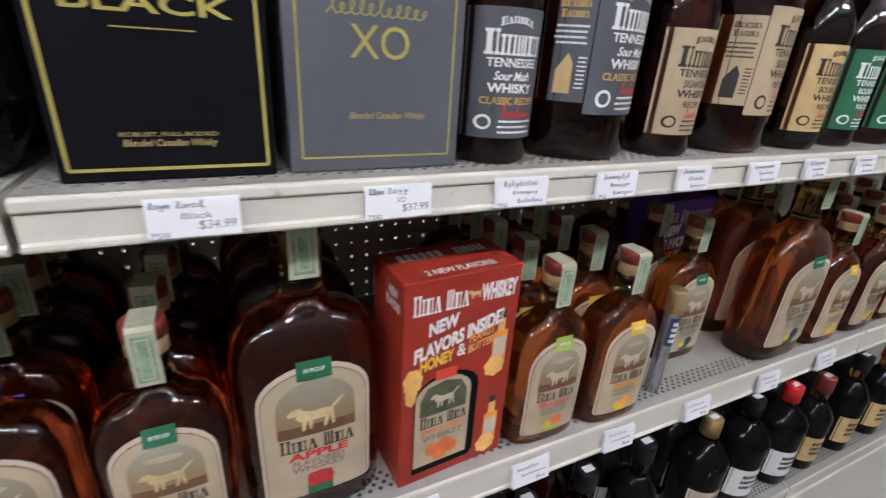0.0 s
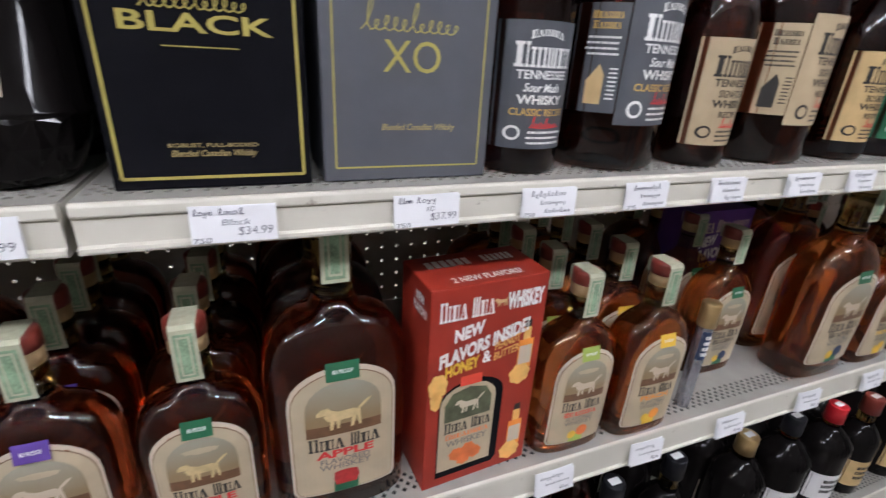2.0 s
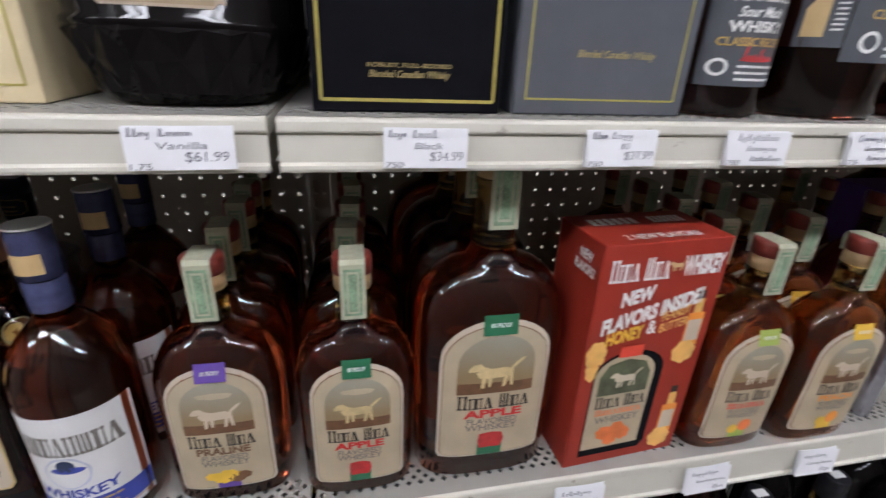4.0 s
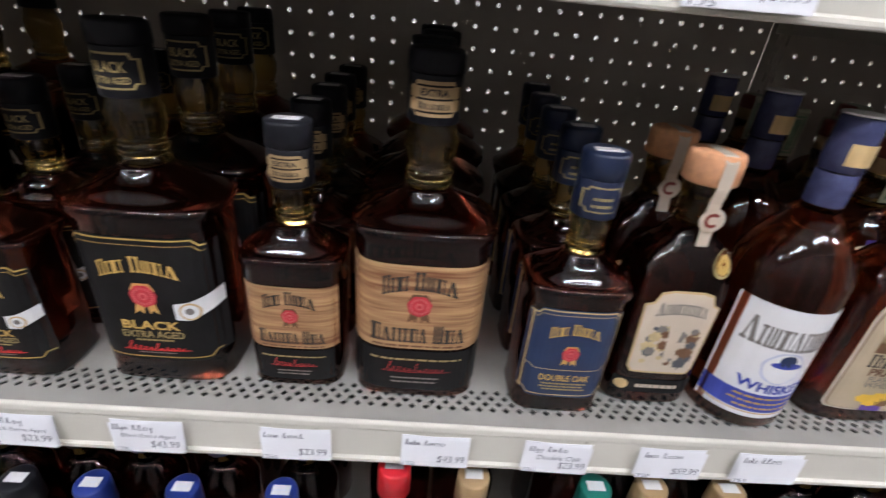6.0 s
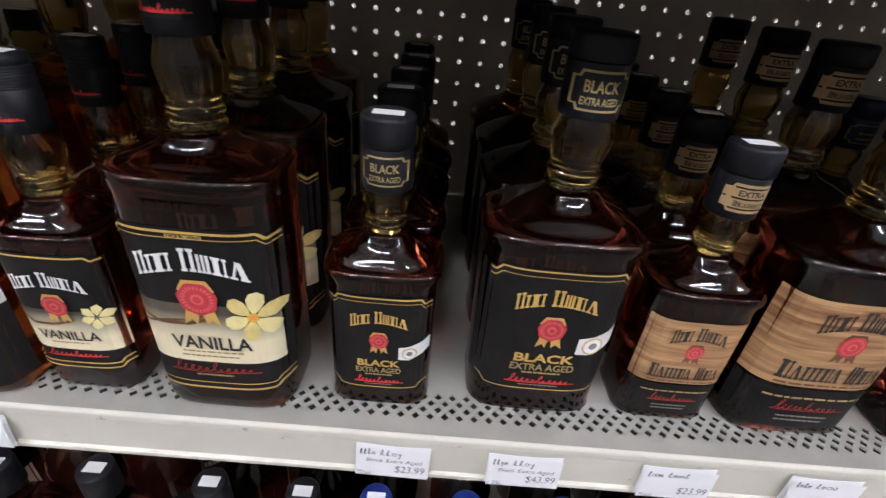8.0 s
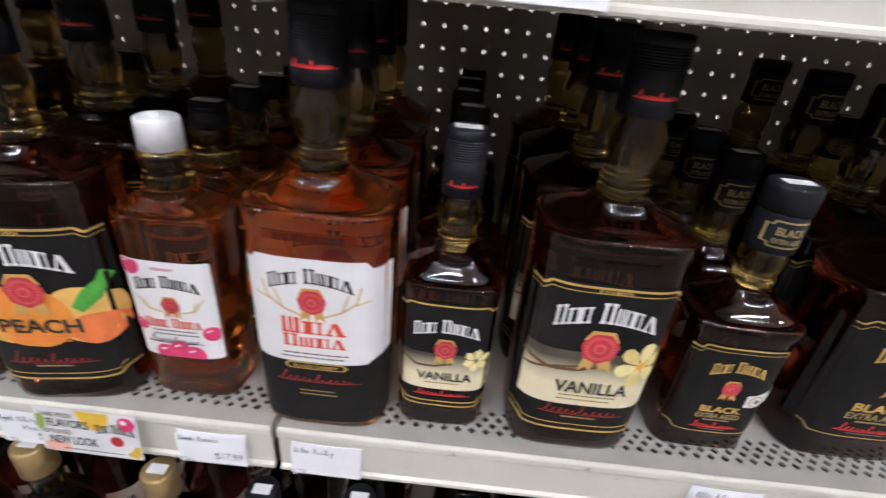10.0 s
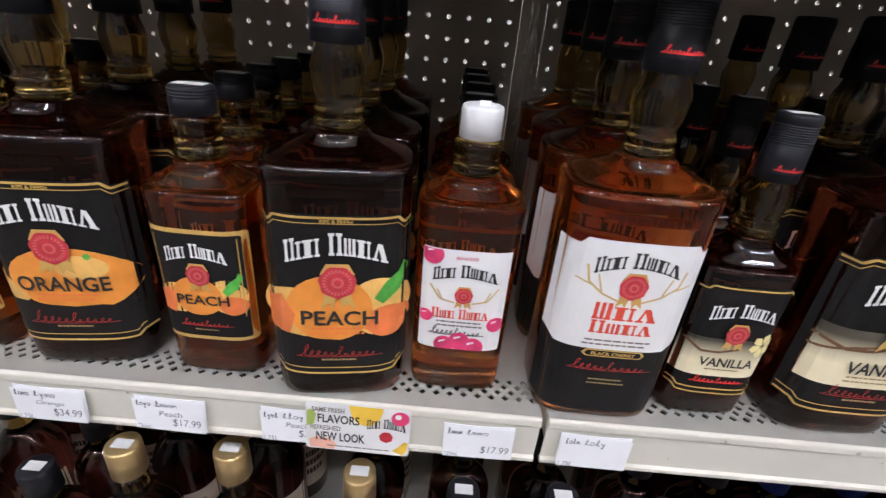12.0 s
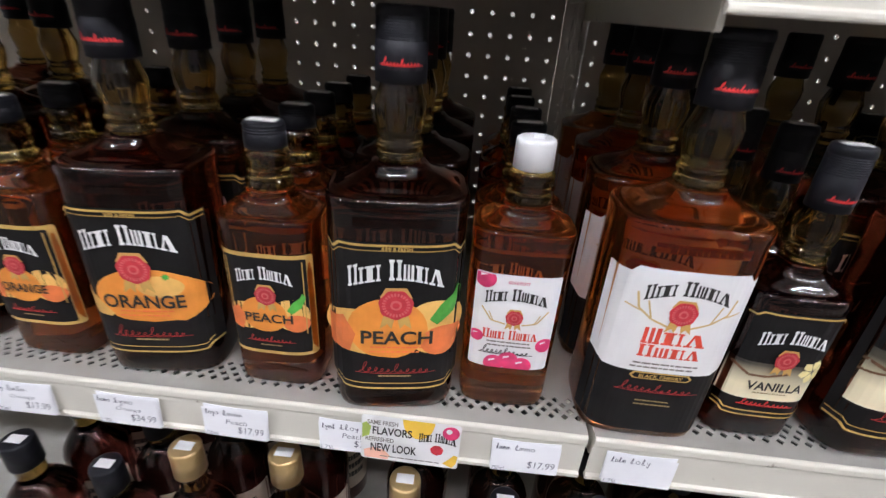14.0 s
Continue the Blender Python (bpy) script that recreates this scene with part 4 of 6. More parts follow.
        s.flourish("signature", 0, 0.115, 0.9, 0.07, RED, 4, 6, 0.0008)
        s.bars("small_print", 0, 0.07, 0.6, 1, 0.02, GREYINK, 4, 0.5, 6)
        s.poly("award_band", [[(0.40, 0.375), (0.62, 0.37), (1.0, 0.46), (1.0, 0.585), (0.62, 0.52), (0.40, 0.505)]], LWHITE, 6)
        s.disc("award_medal", 0.62, 0.445, 0.155, LTAN, 7)
        s.disc("award_medal", 0.62, 0.445, 0.125, LWHITE, 8)
        s.disc("award_medal", 0.62, 0.45, 0.06, GREYINK, 9)
    else:
        s.text("age_lettering", "DOUBLE OAK", 0, 0.245, 1.15, 0.075, GOLD, 4)
        s.bars("small_print", 0, 0.175, 1.1, 3, 0.035, DULLGOLD, 4, 0.5, 5)
    return root


def small_cherry():
    rows = square_body(0.238, 0.0405, 0.031, 0.170, 0.189, 0.0165)
    root, f = bottle("small amber plastic flask with white cherry label and white cap", AMBER, rows, [(0.1892, 0.0165), (0.192, 0.018), (0.195, 0.018), (0.197, 0.0165), (0.207, 0.0165), (0.209, 0.018), (0.212, 0.018), (0.2155, 0.015)], group="flavoured bourbon flasks")
    cap = part("cap", loft_bm(cap_rows(0.215, 0.238, 0.0152, 0, 0.98), 40), CAPWHITE, root, "white plastic screw cap")
    part("torn_sticker", box_bm(-0.003, 0.005, -0.0036, -0.0031, 0.2374, 0.2412), CAPWHITE, cap, "torn white sticker standing up", False)
    s = Sheet(f, -0.0335, 0.0335, 0.046, 0.138, root, LWHITE, round_=0.06)
    s.wordmark("wordmark", JIMW, 0.0, 0.76, 1.5, 0.12, INK, 3, 0.05)
    s.text("top_lettering", "RICH & FRUITY", 0, 0.93, 0.5, 0.03, PINK, 3)
    for u, v, r in ((-0.78, 0.945, 0.25), (-0.86, 0.34, 0.17), (0.83, 0.29, 0.21), (0.0, 0.10, 0.26), (-0.36, 0.055, 0.25), (0.34, 0.045, 0.27)):
        a = s.hw / s.h
        pts = [(u + r * math.cos(2 * math.pi * i / 24), v + r * a * math.sin(2 * math.pi * i / 24)) for i in range(24)]
        pts = [(min(0.99, max(-0.99, p)), min(0.995, max(0.005, q))) for p, q in pts]
        s.poly("cherry_print", [pts], PINK, 4)
        s.poly("cherry_gleam", [[(min(0.98, max(-0.98, u - r * 0.5)), min(0.985, max(0.01, v + r * a * 0.2))), (min(0.98, u + r * 0.1), min(0.985, v + r * a * 0.45)), (min(0.98, u + r * 0.1), min(0.99, v + r * a * 0.62)), (max(-0.985, u - r * 0.5), min(0.99, v + r * a * 0.45))]], WHITE, 5)
    for m in (-1, 1):
        s.band("antler_print", [(m * 0.2, 0.50), (m * 0.55, 0.53), (m * 0.80, 0.66)], 0.0013, ANTLER, 3)
        s.band("antler_print", [(m * 0.5, 0.525), (m * 0.62, 0.62)], 0.001, ANTLER, 3)
    seal(s, 0, 0.575, 0.21, 4)
    s.wordmark("flavour_mark", [0.9, 0.9, 0.9, 0, 0.9, 0.8, 0.9, 0.9], -0.04, 0.385, 1.36, 0.10, FRUITRED, 3)
    s.bars("small_print", -0.05, 0.30, 1.2, 2, 0.04, GREYINK, 3, 0.4, 9)
    s.flourish("signature", -0.1, 0.19, 1.2, 0.08, INK, 3, 5, 0.0007)
    return root


def stamp_strip(root, r, z_top, z_low, hy):
    """Paper strip over the stopper and down the neck."""
    bm = bmesh.new()
    w = r * 0.60
    path = [(r * 0.95, z_top - 0.02), (r + 0.0006, z_top - 0.004), (r * 0.9, z_top + 0.0007), (0, z_top + 0.0010), (-r * 0.9, z_top + 0.0007), (-r - 0.0007, z_top - 0.003), (-r - 0.0009, z_top - 0.02), (-r - 0.0009, z_low + 0.01), (-r - 0.0012, z_low)]
    prev = None
    for y, z in path:
        a, b = bm.verts.new((-w, y, z)), bm.verts.new((w, y, z))
        if prev:
            bm.faces.new((prev[0], prev[1], b, a))
        prev = (a, b)
    ob = part("strip_stamp", bm, STAMP, root, "pale green paper strip stamp", False)
    s = Sheet(Flat(-r - 0.0014), -w, w, z_low + 0.002, z_top - 0.005, ob, STAMPGREEN, "strip_print", outline=[(-0.70, 0.03), (0.70, 0.03), (0.70, 0.97), (-0.70, 0.97)], lift=1)
    s.rect("strip_print", -0.50, 0.50, 0.08, 0.92, STAMP, 2)
    s.rect("strip_print", -0.34, 0.34, 0.12, 0.88, STAMPGREEN, 3)
    return ob


DOGS = {"praline": (LPURPLE, "PRALINE", BROWN, LYELLOW), "apple": (LGREEN, "APPLE", RED, APPLE), "grapefruit": (LIME, "", FRUITRED, FRUITDEEP), "peachy": (LYELLOW, "PEACH", FRUIT, FRUIT),
        "blackberry": (LGREEN, "", INK, LNAVY), "honey": (LYELLOW, "HONEY", LYELLOW, LYELLOW)}
SKYFADE = gradient_print("sky_print", (0.27, 0.19, 0.10), (0.33, 0.31, 0.24), 0.10, 0.135, 30)
SKYFADE_BIG = gradient_print("sky_print_tall", (0.26, 0.18, 0.09), (0.32, 0.30, 0.235), 0.125, 0.17, 30)
PALEPLANK = material("pale_plank_paper", (0.47, 0.38, 0.26), 0.55, vary=0.16, scale=26)


def dog_print(s, u, v, k, mat):
    a = s.hw / s.h
    P = lambda pts: [(u + x * k, v + y * k * a) for x, y in pts]
    s.poly("animal_print", [P([(-0.75, 0.05), (-0.62, -0.18), (-0.25, -0.22), (0.30, -0.18), (0.55, -0.10), (0.62, 0.12), (0.35, 0.24), (-0.2, 0.20), (-0.45, 0.30)]),
                            P([(-0.62, 0.12), (-1.0, 0.10), (-1.02, 0.22), (-0.85, 0.40), (-0.6, 0.44), (-0.42, 0.26)]),
                            P([(0.50, 0.08), (0.75, 0.30), (0.98, 0.52), (1.0, 0.62), (0.8, 0.52), (0.52, 0.24)]),
                            P([(-0.52, -0.14), (-0.55, -0.62), (-0.42, -0.62), (-0.36, -0.16)]), P([(-0.30, -0.18), (-0.28, -0.58), (-0.18, -0.58), (-0.14, -0.18)]),
                            P([(0.30, -0.14), (0.22, -0.60), (0.34, -0.60), (0.46, -0.12)]), P([(0.46, -0.10), (0.54, -0.58), (0.64, -0.58), (0.60, 0.0)])], mat, 4)


def arch_outline(top=0.70):
    pts = [(-1, 0.03), (-0.94, 0.0), (0.94, 0.0), (1, 0.03), (1, top)]
    for i in range(1, 14):
        t = math.pi * i / 14
        pts.append((math.cos(t), top + (1 - top) * math.sin(t) ** 0.85))
    return pts + [(-1, top)]


def arched(kind, big):
    tone, word, ink, fruit = DOGS[kind]
    label = ("large" if big else "small") + " arched amber whiskey flask with cream picture label, " + kind + " flavour"
    if big:
        hx, hy, spring, nt, nr, H, x, l0, l1 = 0.0710, 0.0420, 0.165, 0.244, 0.0190, 0.335, 0.0525, 0.030, 0.188
    else:
        hx, hy, spring, nt, nr, H, x, l0, l1 = 0.0535, 0.0330, 0.124, 0.184, 0.0155, 0.243, 0.0410, 0.018, 0.153
    rows = arch_body(hx, hy, spring, nt, nr)
    root, f = bottle(label, AMBER if kind not in ("praline", "apple") else RUBY, rows, [(nt + 0.0002, nr * 0.98), (nt + 0.004, nr * 1.04), (nt + 0.008, nr * 0.98), (nt + (H - nt) * 0.4, nr * 0.96), (H - 0.038, nr * 0.95), (H - 0.036, nr * 1.04), (H - 0.031, nr * 1.04), (H - 0.030, nr * 0.98)], group="arched whiskey flasks")
    part("cork", loft_bm(ring_rows([(H - 0.0298, nr * 0.98), (H - 0.0295, nr * 1.02), (H - 0.0165, nr * 1.02), (H - 0.016, nr)]), 28), NECKTAN, root, "tan cork collar under the stopper")
    part("stopper", loft_bm(cap_rows(H - 0.016, H, nr * 1.08, 0, 1.0), 28), CAPRED, root, "dark red stopper")
    stamp_strip(root, nr * 1.1, H, nt + (H - nt) * (0.10 if not big else 0.22), hy)
    s = Sheet(f, -x, x, l0, l1, root, LPALE, outline=arch_outline(0.72))
    inner = [(u * 0.95, 0.49 + (v - 0.5) * 0.955) for u, v in arch_outline(0.72)]
    s.poly("border_line", [inner], BROWN, 2)
    s.poly("label_field", [[(u * 0.985, 0.49 + (v - 0.49) * 0.99) for u, v in inner]], PALEPLANK, 3)
    pic = [(-0.70, 0.50), (0.70, 0.50), (0.70, 0.68)] + [(0.70 * math.cos(math.pi * i / 12), 0.68 + 0.22 * math.sin(math.pi * i / 12) ** 0.85) for i in range(1, 12)] + [(-0.70, 0.68)]
    s.poly("scene_print", [pic], SKYFADE_BIG if big else SKYFADE, 4)
    s2 = Sheet(f, -x, x, l0, l1, s.owner, BROWN, "ground_print", outline=[(-0.70, 0.50), (0.70, 0.50), (0.70, 0.575), (-0.70, 0.58)], lift=5)
    s2.owner = s.owner
    s2.f = f
    dog = DOGTAN if kind in ("apple",) else LPALE
    a = s.hw / s.h
    dog_print_lifted(s, 0, 0.645, 0.50, dog, 6)
    s.wordmark("wordmark", BIRDW, 0, 0.435, 1.36, 0.105, INK, 4)
    if word:
        s.text("flavour_lettering", word, 0, 0.345, 1.1, 0.062, ink, 4, bold=0.04)
    else:
        s.wordmark("flavour_mark", [0.7] * 7, 0, 0.345, 1.15, 0.062, ink, 4)
    s.text("flavour_lettering", "FLAVORED", 0, 0.285, 0.95, 0.045, GREYINK, 4)
    s.text("flavour_lettering", "WHISKEY", 0, 0.235, 1.0, 0.05, GREYINK, 4)
    tab = [(-0.30, 0.905), (0.30, 0.905), (0.30, 1.03), (-0.30, 1.03)]
    s.poly("top_tab", [tab], tone, 7)
    s.text("tab_lettering", "80 PROOF", 0, 0.968, 0.36, 0.028, WHITE, 8)
    s.rect("foot_tab", -0.24, 0.24, 0.01, 0.10, tone, 5)
    if kind == "apple":
        s.poly("fruit_print", [[(-0.24, 0.13), (-0.2, 0.07), (0, 0.075), (0.2, 0.07), (0.26, 0.13), (0.22, 0.185), (0.06, 0.195), (-0.06, 0.195), (-0.22, 0.185)]], fruit, 6)
    elif kind == "praline":
        for u, v, r in ((-0.28, 0.12, 0.2), (0.02, 0.135, 0.22), (0.3, 0.115, 0.2), (-0.1, 0.09, 0.2), (0.18, 0.085, 0.17)):
            s.disc("praline_print", u, v, r, LYELLOW if u < 0.1 else BROWN, 6, rv=r * a * 0.6, wavy=0.1)
    else:
        for u, v, r in ((0.16, 0.13, 0.2), (-0.18, 0.10, 0.15)):
            s.disc("fruit_print", u, v, r, fruit if u > 0 else LYELLOW, 6)
    return root


def dog_print_lifted(s, u, v, k, mat, lift):
    keep = s.poly
    def raised(name, polys, m, _=2, parent=None, label=""):
        return keep(name, polys, m, lift, parent, label)
    s.poly = raised
    dog_print(s, u, v, k, mat)
    s.poly = keep


def round_whiskey(label, glass, r, shoulder, nt, nr, H, cap, group=""):
    rows = round_body(r, shoulder, nt, nr)
    root, f = bottle(label, glass, rows, [(nt + 0.0002, nr * 0.98), (nt + (H - nt) * 0.5, nr * 0.96), (H - 0.03, nr * 0.95)], group=group, seg=40)
    part("cap", loft_bm(cap_rows(H - 0.04, H, nr * 1.12, 0, 0.97), 28), cap, root)
    return root, f


SLEEVE = material("violet_blue_sleeve", (0.05, 0.055, 0.12), 0.18, vary=0.3, scale=120)


def hat_whiskey():
    root, f = round_whiskey("tall round whiskey bottle with white and blue label", RUBY, 0.0445, 0.146, 0.200, 0.0138, 0.272, SLEEVE)
    part("shrink_band", loft_bm(ring_rows([(0.205, 0.0142), (0.206, 0.0146), (0.230, 0.0146), (0.231, 0.0142)]), 24), SLEEVE, root, "dull blue shrink band")
    Sheet(Front(ring_rows([(0.20, 0.0157), (0.28, 0.0157)])), -0.010, 0.010, 0.238, 0.254, root, LTAN, "cork_patch", label="tan cork seen through the sleeve")
    part("seal_disc", loft_bm(ring_rows([(0.2722, 0.0150), (0.2730, 0.0152), (0.2738, 0.0145)]), 24), LWHITE, root, "pale paper disc on the stopper", False)
    s = Sheet(f, -0.0425, 0.0425, 0.016, 0.130, root, LWHITE)
    s.wordmark("wordmark", [0.8, 0.4, 0.8, 0.9, 0.8, 0.8, 0.9, 0.8, 0.8], 0, 0.77, 1.75, 0.22, GREYINK, 2)
    a = s.hw / s.h
    s.disc("emblem_ring", -0.05, 0.50, 0.40, material("pale_blue_ink", (0.6, 0.62, 0.72), 0.5), 2, wavy=0.02, seg=40)
    s.disc("emblem_field", -0.05, 0.50, 0.36, LWHITE, 3, seg=40)
    s.disc("hat_print", -0.02, 0.535, 0.30, LBLUE, 4, rv=0.030)
    s.disc("hat_print", -0.04, 0.575, 0.16, LNAVY, 4, rv=0.055)
    s.text("lettering", "WHISKEY", 0, 0.33, 1.4, 0.09, LBLUE, 3, arch=-0.03, bold=0.03)
    s.rect("blue_band", -1, 1, 0.06, 0.235, LBLUE, 2)
    s.rect("gold_line", -1, 1, 0.04, 0.052, LTAN, 2)
    s.bars("small_print", 0, 0.20, 1.4, 3, 0.05, GOLD, 3, 0.35, 5)
    return root


def cork_whiskey():
    rows = arch_body(0.0415, 0.031, 0.118, 0.178, 0.0165, 4)
    root, f = bottle("squat whiskey bottle with cork stopper and cream art label", DARK, rows, [(0.1782, 0.0162), (0.184, 0.0155), (0.200, 0.0155), (0.203, 0.0175), (0.211, 0.0175), (0.2118, 0.016)])
    part("cork_stopper", loft_bm(ring_rows([(0.2125, 0.0195), (0.2135, 0.0208), (0.233, 0.0208), (0.236, 0.0195), (0.237, 0.017)]), 28), CORK, root, "pale orange wooden stopper")
    bm = bmesh.new()
    prev = None
    for y, z in ((0.012, 0.2375), (-0.017, 0.2375), (-0.0216, 0.232), (-0.0216, 0.212), (-0.019, 0.200), (-0.022, 0.165)):
        v = (bm.verts.new((-0.005, y, z)), bm.verts.new((0.005, y, z)))
        if prev:
            bm.faces.new((prev[0], prev[1], v[1], v[0]))
        prev = v
    part("paper_strip", bm, LPALE, root, "cream paper strip over the stopper", False)
    t = Sheet(Flat(-0.0225), -0.010, 0.010, 0.178, 0.198, root, LPALE, "hang_tag", outline=[(math.cos(a / 8 * math.pi), 0.5 + 0.5 * math.sin(a / 8 * math.pi)) for a in range(16)])
    ring = []
    for i in range(14):
        a0, a1 = math.pi * (0.25 + 1.5 * i / 14), math.pi * (0.25 + 1.5 * (i + 1) / 14)
        ring.append([(k * math.cos(q), 0.5 + k / 2 * math.sin(q)) for k, q in ((0.35, a0), (0.62, a0), (0.62, a1), (0.35, a1))])
    t.poly("tag_letter", ring, CAPRED, 3)
    m = Sheet(f, 0.013, 0.032, 0.140, 0.162, root, DULLGOLD, "gold_medal", outline=[(math.cos(a / 10 * math.pi), 0.5 + 0.5 * math.sin(a / 10 * math.pi)) for a in range(20)], lift=2)
    m.disc("medal_print", 0, 0.5, 0.7, GOLD, 3, rv=0.35, wavy=0.05)
    s = Sheet(f, -0.032, 0.032, 0.040, 0.128, root, LTAN, outline=[(-0.92, 0.06), (-0.8, 0), (0.8, 0), (0.92, 0.06), (1, 0.82), (0.8, 0.86), (0.68, 0.97), (0.4, 1), (-0.4, 1), (-0.68, 0.97), (-0.8, 0.86), (-1, 0.82)])
    s.poly("label_field", [[(u * 0.95, 0.5 + (v - 0.5) * 0.955) for u, v in [(-0.92, 0.06), (-0.8, 0), (0.8, 0), (0.92, 0.06), (1, 0.82), (0.8, 0.86), (0.68, 0.97), (0.4, 1), (-0.4, 1), (-0.68, 0.97), (-0.8, 0.86), (-1, 0.82)]]], LPALE, 2)
    s.wordmark("wordmark", [0.9, 0.6, 0.7, 0.7, 0.5, 0.7, 0.5, 0.7, 0.7], 0, 0.78, 1.35, 0.15, GREYINK, 3, 0.04)
    rng = random.Random(5)
    for i in range(30):
        u, v = rng.uniform(-0.62, 0.62), rng.uniform(0.14, 0.58)
        s.disc("art_print", u, v, rng.uniform(0.06, 0.2), (GREYINK, BROWN, DOGTAN, LGREY)[i % 4], 3 + i * 0.05, wavy=0.25, seg=16)
    s.poly("art_print", [[(-0.06, 0.16), (0.06, 0.16), (0.22, 0.6), (-0.18, 0.6)]], LPALE, 5)
    b = Sheet(f, -0.036, 0.036, 0.016, 0.032, root, LBLACK, "foot_label")
    b.bars("small_print", 0.1, 0.5, 1.3, 1, 0.5, LPALE, 2, 0.5, 4)
    b.disc("foot_seal", -0.8, 0.5, 0.16, LTAN, 2)
    return root



# ---- stock on the middle shelf ----
def row_of(first, x, front, depth, count, z=LOW, turn=0.0, gap=0.004, jitter=0.004, seed=0, turned=None):
    """Stands a bottle at the front of its row and copies behind it."""
    rng = random.Random(seed + int(abs(x) * 1000))
    for i in range(count):
        y = front + depth / 2 + i * (depth + gap)
        dx = 0 if i == 0 else rng.uniform(-jitter, jitter)
        m = pose(x + dx, y, z + 0.0005, 0, 0, turn if i == 0 else rng.uniform(-6, 6))
        if i == 0:
            first.matrix_basis = m
        else:
            copy_thing(first, m)
    return first


row_of(big_flavour("orange"), -1.962, 0.372, 0.09, 4)
row_of(big_flavour("peach"), -2.085, 0.372, 0.09, 4)
row_of(small_flavour("orange"), -1.845, 0.368, 0.064, 5)
row_of(big_flavour("orange"), -1.735, 0.358, 0.09, 4, turn=8)
row_of(small_flavour("peach"), -1.622, 0.362, 0.064, 5)
row_of(big_flavour("peach"), -1.518, 0.346, 0.09, 4, turn=9)
row_of(small_cherry(), -1.418, 0.366, 0.064, 1)
row_of(small_flavour("peach"), -1.418, 0.434, 0.064, 4)
row_of(big_flavour("cherry"), -1.300, 0.347, 0.09, 4)
row_of(small_vanilla(), -1.203, 0.363, 0.063, 5)
row_of(big_flavour("vanilla"), -1.093, 0.352, 0.09, 4, turn=0)
row_of(aged("black", False), -0.975, 0.370, 0.068, 5)
row_of(aged("black", True), -0.848, 0.374, 0.089, 4)
row_of(aged("plank", False), -0.735, 0.378, 0.068, 5)
row_of(aged("plank", True), -0.629, 0.372, 0.089, 4)
row_of(aged("oak", False), -0.501, 0.364, 0.068, 5)
row_of(cork_whiskey(), -0.411, 0.380, 0.064, 2)
row_of(hat_whiskey(), -0.322, 0.358, 0.089, 3)
row_of(arched("praline", False), -0.210, 0.372, 0.067, 5)
row_of(arched("apple", False), -0.091, 0.360, 0.067, 5)
row_of(arched("apple", True), 0.035, 0.360, 0.085, 4)
row_of(arched("grapefruit", False), 0.318, 0.350, 0.067, 5)
row_of(arched("peachy", False), 0.430, 0.345, 0.067, 5)
row_of(arched("blackberry", False), 0.640, 0.415, 0.067, 4)
row_of(arched("blackberry", True), 0.815, 0.352, 0.085, 4)
row_of(arched("honey", False), 0.945, 0.352, 0.067, 4)
row_of(arched("praline", False), 1.07, 0.352, 0.067, 4)
row_of(arched("grapefruit", False), 1.19, 0.356, 0.067, 3)
row_of(arched("peachy", False), 1.31, 0.356, 0.067, 3)
row_of(arched("blackberry", False), 1.43, 0.356, 0.067, 3)


def carton(label, w, d, h, mat, x, front, z, turn=0.0, bevel=0.0012):
    root = thing("gift_carton", label, "box")
    part("box", box_bm(-w / 2, w / 2, -d / 2, d / 2, 0, h, bevel), mat, root, smooth=False)
    root.matrix_basis = pose(x, front + d / 2, z + 0.0005, 0, 0, turn)
    return root, Flat(-d / 2)


